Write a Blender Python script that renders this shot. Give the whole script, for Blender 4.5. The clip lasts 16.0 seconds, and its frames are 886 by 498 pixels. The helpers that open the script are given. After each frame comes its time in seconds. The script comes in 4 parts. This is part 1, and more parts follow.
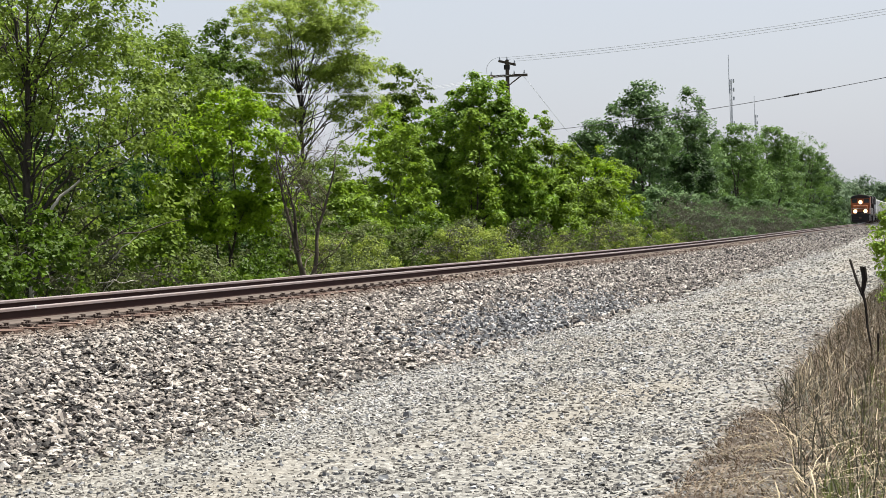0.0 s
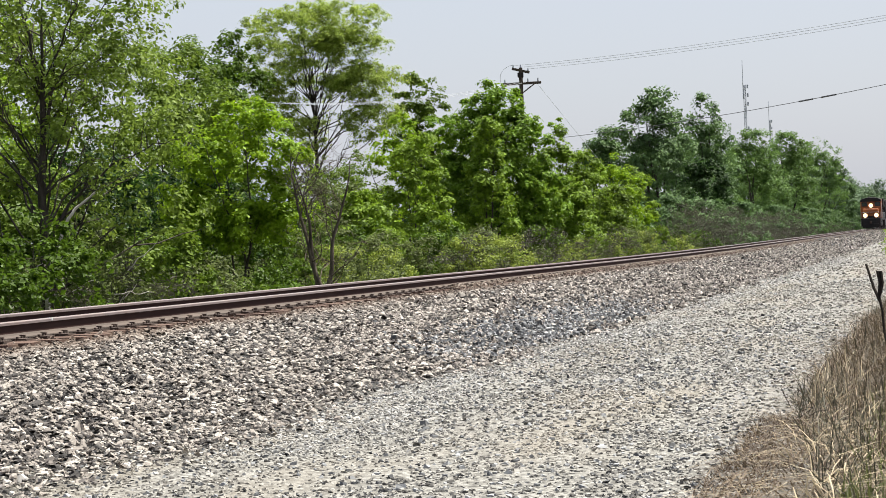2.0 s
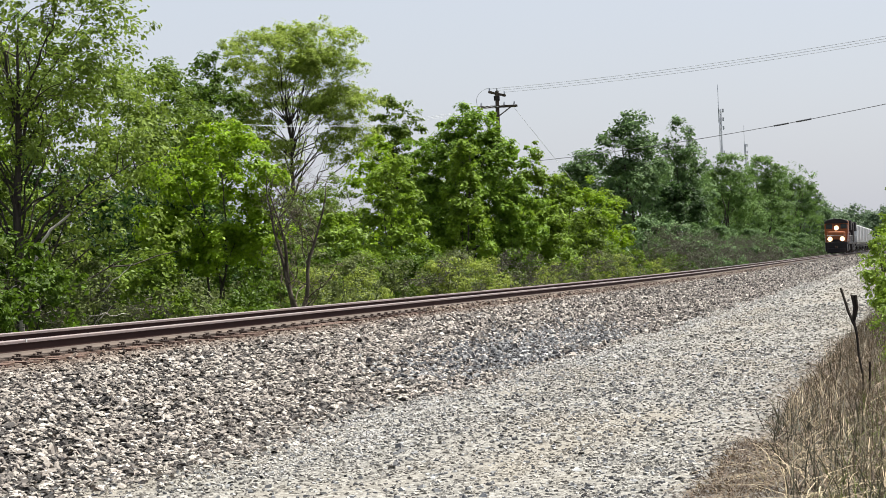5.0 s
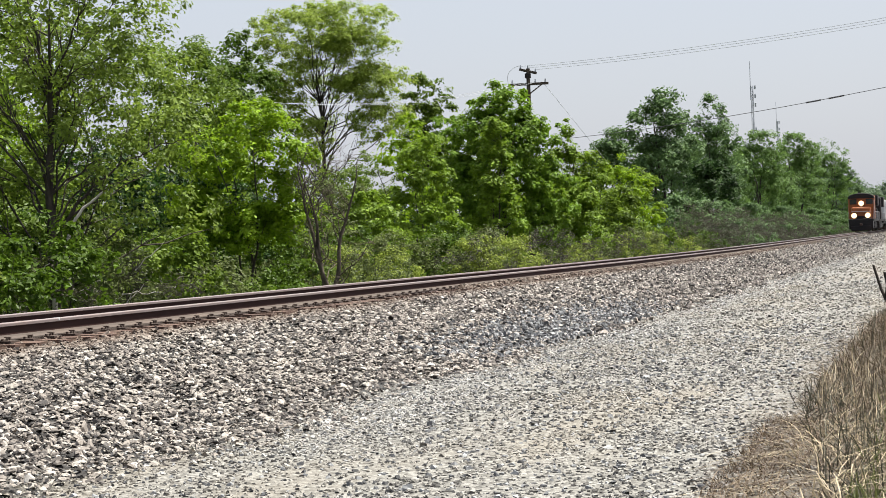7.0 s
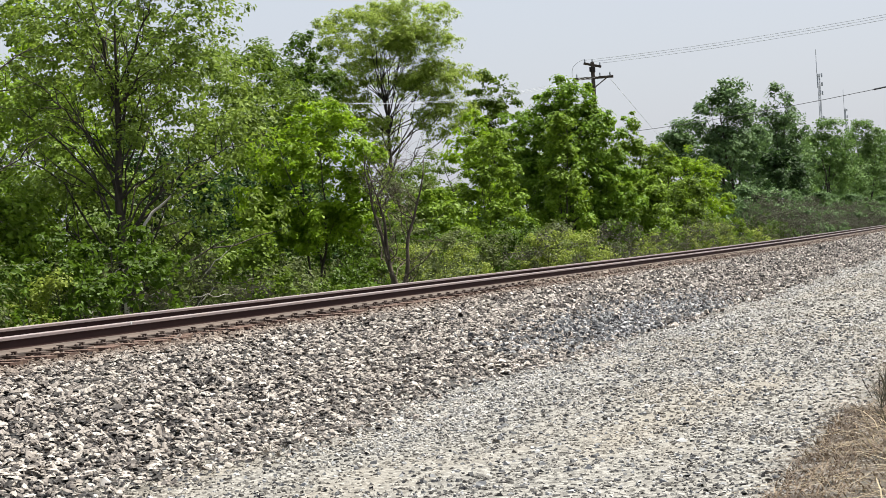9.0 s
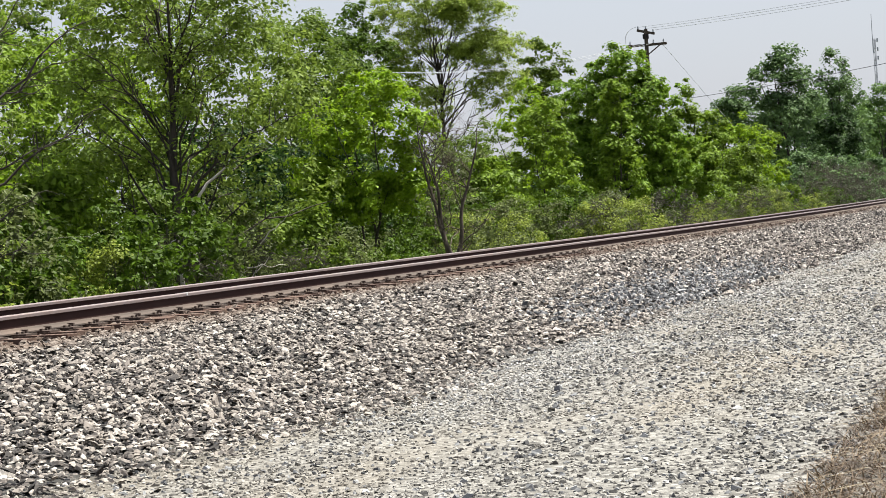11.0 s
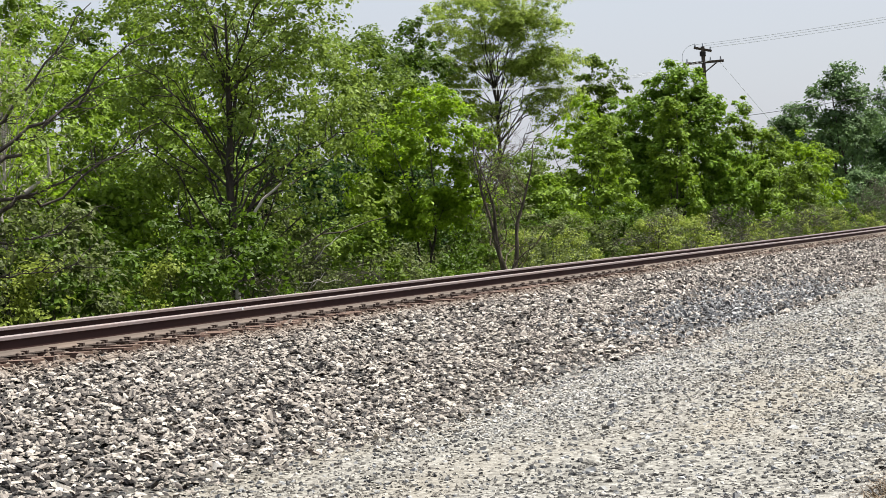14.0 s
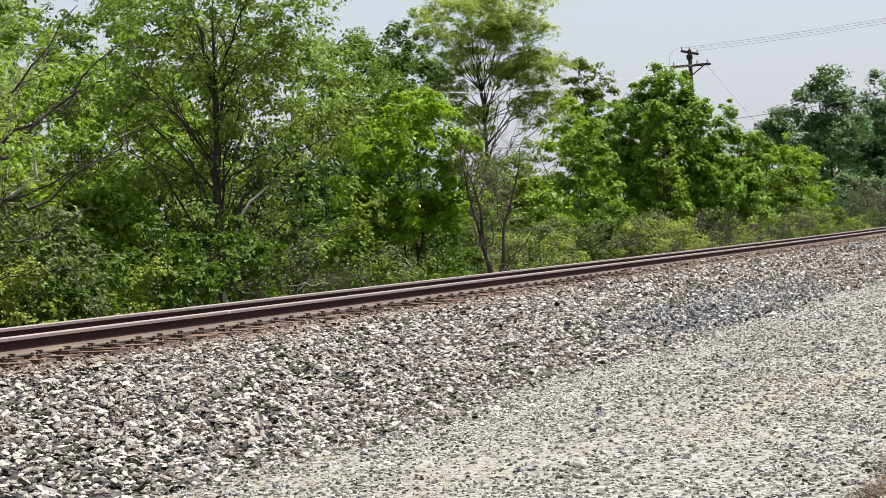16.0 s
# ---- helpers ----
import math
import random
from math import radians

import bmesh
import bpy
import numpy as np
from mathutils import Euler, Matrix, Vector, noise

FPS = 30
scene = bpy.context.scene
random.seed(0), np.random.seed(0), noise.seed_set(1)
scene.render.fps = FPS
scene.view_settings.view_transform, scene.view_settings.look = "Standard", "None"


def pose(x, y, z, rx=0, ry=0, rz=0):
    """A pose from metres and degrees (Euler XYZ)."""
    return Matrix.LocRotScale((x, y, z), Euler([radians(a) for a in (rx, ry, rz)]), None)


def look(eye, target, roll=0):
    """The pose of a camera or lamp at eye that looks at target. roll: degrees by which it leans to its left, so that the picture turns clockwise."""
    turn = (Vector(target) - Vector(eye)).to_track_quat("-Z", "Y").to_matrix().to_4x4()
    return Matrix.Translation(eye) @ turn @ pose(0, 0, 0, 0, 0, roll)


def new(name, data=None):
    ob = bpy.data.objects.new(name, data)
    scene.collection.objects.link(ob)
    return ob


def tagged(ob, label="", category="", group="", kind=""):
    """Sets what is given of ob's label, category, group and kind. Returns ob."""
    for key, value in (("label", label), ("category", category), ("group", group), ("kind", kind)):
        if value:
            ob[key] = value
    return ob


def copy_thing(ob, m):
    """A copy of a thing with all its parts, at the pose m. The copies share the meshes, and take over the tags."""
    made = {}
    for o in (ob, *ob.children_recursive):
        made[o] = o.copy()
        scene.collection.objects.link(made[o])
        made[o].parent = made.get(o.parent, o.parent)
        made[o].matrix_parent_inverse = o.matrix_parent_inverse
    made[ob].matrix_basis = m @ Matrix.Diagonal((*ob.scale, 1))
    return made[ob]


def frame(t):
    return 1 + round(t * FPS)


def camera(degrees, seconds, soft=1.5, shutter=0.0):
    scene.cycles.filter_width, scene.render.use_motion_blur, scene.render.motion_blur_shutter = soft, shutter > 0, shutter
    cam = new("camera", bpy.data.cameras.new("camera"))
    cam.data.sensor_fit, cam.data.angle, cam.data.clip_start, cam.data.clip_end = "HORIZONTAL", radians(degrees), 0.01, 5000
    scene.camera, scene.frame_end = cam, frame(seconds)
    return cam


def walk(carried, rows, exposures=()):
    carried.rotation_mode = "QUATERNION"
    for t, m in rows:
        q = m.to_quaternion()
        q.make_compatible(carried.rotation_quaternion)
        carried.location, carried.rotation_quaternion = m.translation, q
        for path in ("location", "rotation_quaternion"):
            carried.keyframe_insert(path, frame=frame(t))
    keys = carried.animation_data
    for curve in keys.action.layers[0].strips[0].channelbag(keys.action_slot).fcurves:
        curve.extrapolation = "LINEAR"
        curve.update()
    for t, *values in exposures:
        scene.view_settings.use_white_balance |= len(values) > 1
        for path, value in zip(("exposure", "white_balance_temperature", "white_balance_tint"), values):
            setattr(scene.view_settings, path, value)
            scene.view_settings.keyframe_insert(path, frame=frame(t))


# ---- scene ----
EYE = 1.55            # the lens above the service road
RAIL = 0.90           # rail head above the service road
TRACK = 10.56         # centre line of the track, to the side of the camera
cam = camera(25.62, 16.0, soft=0.9)
walk(cam, [
    (0.0, pose(0, 0, EYE, 89.643, 1.566, -76.049)),
    (0.5, pose(0, 0, EYE, 89.604, 1.810, -75.295)),
    (1.0, pose(0, 0, EYE, 89.634, 2.061, -74.945)),
    (1.5, pose(0, 0, EYE, 89.718, 2.134, -75.120)),
    (2.0, pose(0, 0, EYE, 89.904, 2.104, -75.602)),
    (2.5, pose(0, 0, EYE, 90.088, 2.043, -76.129)),
    (3.0, pose(0, 0, EYE, 90.255, 1.999, -76.521)),
    (3.5, pose(0, 0, EYE, 90.367, 1.952, -76.627)),
    (4.0, pose(0, 0, EYE, 90.473, 1.958, -76.573)),
    (4.2, pose(0, 0, EYE, 90.523, 1.955, -76.528)),
    (6.3, pose(0, 0, EYE, 90.197, 1.900, -75.819)),
    (6.5, pose(0, 0, EYE, 90.114, 1.916, -75.728)),
    (7.0, pose(0, 0, EYE, 89.928, 2.009, -75.395)),
    (7.5, pose(0, 0, EYE, 89.870, 2.239, -74.928)),
    (8.0, pose(0, 0, EYE, 89.884, 2.547, -74.337)),
    (8.5, pose(0, 0, EYE, 89.933, 2.926, -73.827)),
    (9.0, pose(0, 0, EYE, 89.926, 3.300, -73.388)),
    (9.2, pose(0, 0, EYE, 89.860, 3.400, -73.255)),
    (11.3, pose(0, 0, EYE, 89.030, 3.720, -71.542)),
    (11.5, pose(0, 0, EYE, 88.988, 3.703, -71.376)),
    (12.0, pose(0, 0, EYE, 88.919, 3.594, -71.033)),
    (12.5, pose(0, 0, EYE, 88.947, 3.451, -70.772)),
    (13.0, pose(0, 0, EYE, 89.099, 3.320, -70.559)),
    (13.5, pose(0, 0, EYE, 89.386, 3.315, -70.354)),
    (14.0, pose(0, 0, EYE, 89.697, 3.375, -70.171)),
    (14.5, pose(0, 0, EYE, 89.882, 3.472, -69.977)),
    (15.0, pose(0, 0, EYE, 89.893, 3.577, -69.811)),
    (15.5, pose(0, 0, EYE, 89.809, 3.578, -69.875)),
    (16.0, pose(0, 0, EYE, 89.762, 3.360, -70.554)),
])

# ---- world and sun ----
SUN_EL, SUN_AZ = radians(67), radians(-48)     # the midday sun stands high over the line
world = bpy.data.worlds.new("sky")
scene.world = world
world.use_nodes = True
wn = world.node_tree
bg = wn.nodes["Background"]
sky = wn.nodes.new("ShaderNodeTexSky")
sky.sky_type, sky.sun_disc = "NISHITA", False
sky.sun_elevation, sky.sun_rotation = SUN_EL, radians(90) - SUN_AZ
sky.dust_density, sky.air_density, sky.ozone_density = 3.0, 1.2, 1.5
haze = wn.nodes.new("ShaderNodeMix")
haze.data_type = "RGBA"
haze.inputs["Factor"].default_value = 0.58
haze.inputs["B"].default_value = (7.6, 7.95, 9.0, 1)
wn.links.new(sky.outputs[0], haze.inputs["A"])
wn.links.new(haze.outputs["Result"], bg.inputs[0])
bg.inputs[1].default_value = 0.05
scene.view_settings.exposure = 1.18
sun = new("sun", bpy.data.lights.new("sun", "SUN"))
sun.data.energy, sun.data.angle, sun.data.color = 5.0, radians(1.5), (0.985, 0.96, 0.87)
sun.matrix_world = look((math.cos(SUN_EL) * math.cos(SUN_AZ), math.cos(SUN_EL) * math.sin(SUN_AZ), math.sin(SUN_EL)), (0, 0, 0))


# ---- materials ----
def material(name, rough=0.8, metal=0.0):
    m = bpy.data.materials.new(name)
    m.use_nodes = True
    b = m.node_tree.nodes["Principled BSDF"]
    b.inputs["Roughness"].default_value, b.inputs["Metallic"].default_value = rough, metal
    return m, m.node_tree, b


def ramp(nt, fac, stops):
    r = nt.nodes.new("ShaderNodeValToRGB")
    e = r.color_ramp.elements
    while len(e) < len(stops):
        e.new(0.5)
    for k, (p, c) in zip(e, stops):
        k.position, k.color = p, (*c, 1)
    nt.links.new(fac, r.inputs[0])
    return r.outputs[0]


def noise_tex(nt, scale, detail=4, rough=0.6, coord="Object", stretch=None):
    tc = nt.nodes.new("ShaderNodeTexCoord")
    n = nt.nodes.new("ShaderNodeTexNoise")
    n.inputs["Scale"].default_value, n.inputs["Detail"].default_value, n.inputs["Roughness"].default_value = scale, detail, rough
    src = tc.outputs[coord]
    if stretch:
        mp = nt.nodes.new("ShaderNodeMapping")
        mp.inputs["Scale"].default_value = stretch
        nt.links.new(src, mp.inputs[0])
        src = mp.outputs[0]
    nt.links.new(src, n.inputs["Vector"])
    return n.outputs["Fac"]


def mix(nt, fac, a, b, blend="MIX"):
    m = nt.nodes.new("ShaderNodeMix")
    m.data_type, m.blend_type = "RGBA", blend
    for key, v in (("Factor", fac), ("A", a), ("B", b)):
        if isinstance(v, (int, float)):
            m.inputs[key].default_value = v
        elif isinstance(v, tuple):
            m.inputs[key].default_value = (*v, 1)
        else:
            nt.links.new(v, m.inputs[key])
    return m.outputs["Result"]


def bump(nt, b, height, strength, dist):
    n = nt.nodes.new("ShaderNodeBump")
    n.inputs["Strength"].default_value, n.inputs["Distance"].default_value = strength, dist
    nt.links.new(height, n.inputs["Height"])
    nt.links.new(n.outputs[0], b.inputs["Normal"])


def maths(nt, op, a, b=0.0, c=0.0, clamp=False):
    m = nt.nodes.new("ShaderNodeMath")
    m.operation, m.use_clamp = op, clamp
    for i, v in enumerate((a, b, c)):
        if isinstance(v, (int, float)):
            m.inputs[i].default_value = v
        else:
            nt.links.new(v, m.inputs[i])
    return m.outputs[0]


def smooth_step(nt, value, lo, hi):
    m = nt.nodes.new("ShaderNodeMapRange")
    m.interpolation_type = "SMOOTHSTEP"
    m.inputs["From Min"].default_value, m.inputs["From Max"].default_value = lo, hi
    nt.links.new(value, m.inputs["Value"])
    return m.outputs["Result"]


def painted(name, colour, rough=0.5, metal=0.0, vary=0.25, scale=6.0, dirt=(0.09, 0.075, 0.06), dirt_amount=0.35, gloss=0.5):
    m, nt, b = material(name, rough, metal)
    n = noise_tex(nt, scale, 6)
    big = noise_tex(nt, scale * 0.15, 3)
    c = mix(nt, maths(nt, "MULTIPLY", n, vary), colour, tuple(x * 0.45 for x in colour))
    c = mix(nt, maths(nt, "MULTIPLY", smooth_step(nt, big, 0.45, 0.7), dirt_amount), c, dirt)
    nt.links.new(c, b.inputs["Base Color"])
    bump(nt, b, n, 0.15, 0.01)
    b.inputs["Specular IOR Level"].default_value = gloss
    return m


def leaf_material(name, dark, mid, light, through_light=0.28, patch=1.7):
    """Leaves: a colour for each leaf, a slow drift over the crown, light that shines through."""
    m, nt, b = material(name, 0.5)
    g = nt.nodes.new("ShaderNodeNewGeometry")
    drift = noise_tex(nt, patch, 3)
    f = maths(nt, "ADD", maths(nt, "MULTIPLY", g.outputs["Random Per Island"], 0.5), maths(nt, "MULTIPLY_ADD", drift, 1.1, -0.30), clamp=True)
    c = ramp(nt, f, [(0.0, dark), (0.5, mid), (1.0, light)])
    nt.links.new(c, b.inputs["Base Color"])
    b.inputs["Specular IOR Level"].default_value = 0.13
    t = nt.nodes.new("ShaderNodeBsdfTranslucent")
    nt.links.new(mix(nt, 0.4, c, tuple(min(1, x * 1.6) for x in light)), t.inputs[0])
    s = nt.nodes.new("ShaderNodeMixShader")
    s.inputs[0].default_value = through_light
    nt.links.new(b.outputs[0], s.inputs[1])
    nt.links.new(t.outputs[0], s.inputs[2])
    nt.links.new(s.outputs[0], nt.nodes["Material Output"].inputs[0])
    return m


def bark_material(name, dark, light):
    m, nt, b = material(name, 0.95)
    b.inputs["Specular IOR Level"].default_value = 0.1
    n = noise_tex(nt, 9, 6, stretch=(1, 1, 0.25))
    patch = noise_tex(nt, 1.2, 3)
    c = ramp(nt, n, [(0.3, dark), (0.7, light)])
    nt.links.new(mix(nt, smooth_step(nt, patch, 0.5, 0.75), c, tuple(x * 0.6 for x in light)), b.inputs["Base Color"])
    bump(nt, b, n, 0.5, 0.02)
    return m


def stone_material(name, stops, rust, tan_amount=0.0):
    m, nt, b = material(name, 0.85)
    g = nt.nodes.new("ShaderNodeNewGeometry")
    c = ramp(nt, g.outputs["Random Per Island"], stops)
    grain = noise_tex(nt, 60, 4)
    c = mix(nt, maths(nt, "MULTIPLY", grain, 0.38), c, (0.10, 0.095, 0.09))
    if rust:
        xyz = nt.nodes.new("ShaderNodeSeparateXYZ")
        nt.links.new(g.outputs["Position"], xyz.inputs[0])
        near = smooth_step(nt, maths(nt, "ADD", xyz.outputs["Y"], maths(nt, "MULTIPLY", noise_tex(nt, 1.5, 4), 0.9)), 8.95, 9.75)
        c = mix(nt, maths(nt, "MULTIPLY", near, 0.72), c, (0.105, 0.066, 0.044))
    else:
        tan = smooth_step(nt, noise_tex(nt, 0.35, 4, stretch=(0.35, 1.5, 1)), 0.42, 0.66)
        c = mix(nt, maths(nt, "MULTIPLY", tan, tan_amount), c, (0.26, 0.222, 0.170))
    nt.links.new(c, b.inputs["Base Color"])
    bump(nt, b, grain, 0.4, 0.004)
    return m


def ground_material():
    """Dry verge, pale limestone road, ballast bed and weedy ground, side by side across the line."""
    m, nt, b = material("earth_and_gravel", 0.95)
    g = nt.nodes.new("ShaderNodeNewGeometry")
    xyz = nt.nodes.new("ShaderNodeSeparateXYZ")
    nt.links.new(g.outputs["Position"], xyz.inputs[0])
    wob = maths(nt, "MULTIPLY_ADD", noise_tex(nt, 0.7, 5), 1.6, -0.8)
    y = maths(nt, "ADD", xyz.outputs["Y"], wob)
    v = nt.nodes.new("ShaderNodeTexVoronoi")
    v.inputs["Scale"].default_value = 26
    tc = nt.nodes.new("ShaderNodeTexCoord")
    nt.links.new(tc.outputs["Object"], v.inputs["Vector"])
    sep = nt.nodes.new("ShaderNodeSeparateColor")
    nt.links.new(v.outputs["Color"], sep.inputs[0])
    road = ramp(nt, sep.outputs[0], [(0.0, (0.063, 0.058, 0.052)), (0.3, (0.144, 0.136, 0.122)), (0.75, (0.211, 0.200, 0.180)), (1.0, (0.303, 0.291, 0.270))])
    tan = smooth_step(nt, noise_tex(nt, 0.35, 4, stretch=(0.35, 1.5, 1)), 0.45, 0.68)
    road = mix(nt, maths(nt, "MULTIPLY", tan, 0.5), road, (0.211, 0.179, 0.136))
    road = mix(nt, maths(nt, "MULTIPLY", smooth_step(nt, noise_tex(nt, 75, 3), 0.5, 0.66), 0.6), road, (0.058, 0.055, 0.050))
    # Shade in the gaps between stones is put into the bed: edges near black.
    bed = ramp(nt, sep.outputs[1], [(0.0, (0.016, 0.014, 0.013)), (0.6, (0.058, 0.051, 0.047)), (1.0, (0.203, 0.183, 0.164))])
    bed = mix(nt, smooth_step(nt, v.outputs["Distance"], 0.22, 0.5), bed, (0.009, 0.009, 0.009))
    weeds = ramp(nt, noise_tex(nt, 3, 6), [(0.3, (0.039, 0.047, 0.020)), (0.6, (0.078, 0.094, 0.035)), (0.8, (0.156, 0.125, 0.070))])
    verge = ramp(nt, noise_tex(nt, 9, 6), [(0.3, (0.029, 0.022, 0.016)), (0.55, (0.073, 0.058, 0.041)), (0.75, (0.126, 0.109, 0.084))])
    c = mix(nt, smooth_step(nt, y, 0.7, 1.5), verge, road)
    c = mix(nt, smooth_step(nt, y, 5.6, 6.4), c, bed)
    c = mix(nt, smooth_step(nt, y, 12.6, 13.6), c, weeds)
    nt.links.new(c, b.inputs["Base Color"])
    bump(nt, b, maths(nt, "SUBTRACT", 1.0, v.outputs["Distance"]), 0.7, 0.02)
    return m


GROUND = ground_material()
BALLAST = stone_material("crushed_ballast", [(0.0, (0.015, 0.012, 0.011)), (0.23, (0.050, 0.041, 0.037)), (0.42, (0.185, 0.157, 0.138)), (0.72, (0.33, 0.288, 0.252)), (0.93, (0.47, 0.425, 0.375)), (1.0, (0.58, 0.54, 0.49))], True)
SLATE = stone_material("blue_grey_ballast", [(0.0, (0.018, 0.019, 0.022)), (0.4, (0.095, 0.097, 0.104)), (0.8, (0.24, 0.243, 0.250)), (1.0, (0.44, 0.44, 0.44))], False)
PALE_GRIT = stone_material("pale_limestone_dust", [(0.0, (0.10, 0.097, 0.092)), (0.3, (0.27, 0.262, 0.247)), (1.0, (0.43, 0.42, 0.40))], False, 0.1)
GRIT = stone_material("road_limestone", [(0.0, (0.017, 0.016, 0.015)), (0.18, (0.056, 0.051, 0.047)), (0.34, (0.180, 0.168, 0.150)), (1.0, (0.368, 0.351, 0.321))], False, 0.3)
RUST = painted("rusty_rail_steel", (0.042, 0.021, 0.019), 0.85, 0.0, 0.4, 4, (0.05, 0.028, 0.022), 0.5, 0.12)
# Dust tan, with the light that catches the foot put into the colour.
FOOT = painted("dusty_lit_rail_foot", (0.085, 0.064, 0.053), 0.9, 0.0, 0.3, 5, (0.15, 0.105, 0.08), 0.5)
SHINE = painted("polished_rail_head", (0.30, 0.245, 0.24), 0.5, 0.3, 0.3, 12, (0.3, 0.2, 0.15), 0.25)
PLATE = painted("rusted_iron", (0.055, 0.030, 0.022), 0.85, 0.1, 0.4, 12)
TIE = painted("creosoted_timber", (0.098, 0.052, 0.036), 0.9, 0, 0.6, 10, (0.17, 0.115, 0.075), 0.7)
L_OLIVE = leaf_material("olive_leaves", (0.026, 0.042, 0.004), (0.081, 0.128, 0.013), (0.180, 0.265, 0.030))
L_OPEN = leaf_material("pale_olive_leaves", (0.036, 0.056, 0.008), (0.116, 0.170, 0.022), (0.265, 0.360, 0.060))
L_DEEP = leaf_material("blackish_green_leaves", (0.007, 0.016, 0.004), (0.021, 0.046, 0.010), (0.044, 0.097, 0.020))
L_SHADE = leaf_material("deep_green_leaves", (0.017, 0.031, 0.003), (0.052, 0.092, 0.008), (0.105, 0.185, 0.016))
L_GREY = leaf_material("dull_grey_green_leaves", (0.030, 0.037, 0.012), (0.080, 0.101, 0.030), (0.160, 0.200, 0.060))
L_HICK = leaf_material("hickory_leaves", (0.030, 0.054, 0.005), (0.102, 0.180, 0.015), (0.215, 0.345, 0.030), 0.3, 1.1)
L_BRIGHT = leaf_material("bright_green_leaves", (0.048, 0.080, 0.004), (0.148, 0.236, 0.010), (0.290, 0.440, 0.022), 0.36)
L_YELLOW = leaf_material("yellow_green_leaves", (0.041, 0.067, 0.005), (0.121, 0.190, 0.016), (0.252, 0.380, 0.034))
L_UNDER = leaf_material("light_shrub_leaves", (0.062, 0.078, 0.012), (0.168, 0.212, 0.032), (0.330, 0.400, 0.070))
L_FINE = leaf_material("feathery_leaflets", (0.064, 0.088, 0.013), (0.180, 0.240, 0.038), (0.350, 0.440, 0.078), 0.4)
# The air's haze over the far row is painted into these two leaf colours.
L_FAR = leaf_material("haze_tinted_leaves", (0.031, 0.062, 0.018), (0.084, 0.150, 0.036), (0.165, 0.265, 0.062), 0.25, 0.7)
L_FAR_DEEP = leaf_material("haze_tinted_deep_leaves", (0.029, 0.057, 0.024), (0.077, 0.133, 0.046), (0.155, 0.250, 0.080), 0.2, 0.7)
L_DRY = leaf_material("dead_brush", (0.030, 0.030, 0.021), (0.066, 0.064, 0.045), (0.120, 0.112, 0.078), 0.1)
STRAW = leaf_material("dry_grass", (0.016, 0.012, 0.008), (0.062, 0.048, 0.031), (0.230, 0.185, 0.120), 0.12)
LITTER = leaf_material("brown_litter", (0.026, 0.018, 0.012), (0.090, 0.063, 0.043), (0.300, 0.235, 0.160), 0.1)
PALE_STRAW = leaf_material("bleached_straw", (0.240, 0.195, 0.125), (0.360, 0.300, 0.200), (0.470, 0.400, 0.290), 0.15)
GREEN_BLADE = leaf_material("green_grass", (0.030, 0.036, 0.012), (0.085, 0.100, 0.032), (0.180, 0.200, 0.070), 0.2)
BARK = bark_material("grey_brown_bark", (0.022, 0.018, 0.015), (0.085, 0.074, 0.064))
# Farthest woods: thicker distance haze mixed straight into the leaf colour.
L_HAZE = leaf_material("haze_paled_leaves", (0.048, 0.080, 0.048), (0.080, 0.124, 0.068), (0.120, 0.168, 0.088), 0.3, 0.2)
BARK_GREY = bark_material("dry_grey_twigs", (0.05, 0.042, 0.038), (0.19, 0.165, 0.15))
BARK_WARM = bark_material("dry_brown_twigs", (0.040, 0.033, 0.026), (0.13, 0.108, 0.084))
BARK_PALE = bark_material("pale_peeling_bark", (0.16, 0.14, 0.12), (0.60, 0.56, 0.50))
STALK = bark_material("blackened_stalk", (0.012, 0.010, 0.009), (0.045, 0.037, 0.032))
POLE_WOOD = bark_material("weathered_pole_wood", (0.035, 0.028, 0.024), (0.10, 0.08, 0.065))
WIRE = painted("aluminium_wire", (0.44, 0.455, 0.48), 0.5, 0.3, 0.1)
CABLE = painted("black_cable", (0.09, 0.09, 0.10), 0.6, 0, 0.1)
MAST = painted("galvanised_mast", (0.34, 0.36, 0.40), 0.6, 0.2, 0.1)
ORANGE = painted("faded_orange_paint", (0.32, 0.092, 0.024), 0.45, 0, 0.5, 1.5, (0.05, 0.03, 0.022), 0.6, 0.3)
DARK = painted("sooty_black_paint", (0.018, 0.016, 0.017), 0.65, 0, 0.3, 2, (0.035, 0.024, 0.02), 0.4, 0.2)
GREY_CAR = painted("pale_grey_paint", (0.55, 0.56, 0.57), 0.55, 0, 0.25, 0.8, (0.25, 0.22, 0.19), 0.5)
SILVER = painted("grab_rail_white", (0.34, 0.34, 0.35), 0.5, 0, 0.1)
GLASS = painted("dark_window_glass", (0.02, 0.025, 0.03), 0.08, 0, 0.05)
LAMP, lamp_nt, lamp_b = material("warm_headlight", 0.2)
lamp_b.inputs["Base Color"].default_value = (1, 0.9, 0.75, 1)
lamp_b.inputs["Emission Color"].default_value = (1.0, 0.80, 0.50, 1)
lamp_b.inputs["Emission Strength"].default_value = 14.0

# The bloom round each headlight, added as a weakly glowing amber disc.
HALO, lamp_nt, lamp_b = material("amber_lamp_halo", 0.2)
lamp_b.inputs["Base Color"].default_value = (0.9, 0.5, 0.25, 1)
lamp_b.inputs["Emission Color"].default_value = (1.0, 0.58, 0.28, 1)
lamp_b.inputs["Emission Strength"].default_value = 1.1


# ---- mesh helpers ----
rng = np.random.default_rng(7)


def rise(x):
    """The line climbs gently beyond eighty metres."""
    x = np.asarray(x, float)
    return np.where(x > 110, 0.00375 * (x - 80), 0.1125 * np.clip((x - 50) / 60, 0, 1) ** 2)


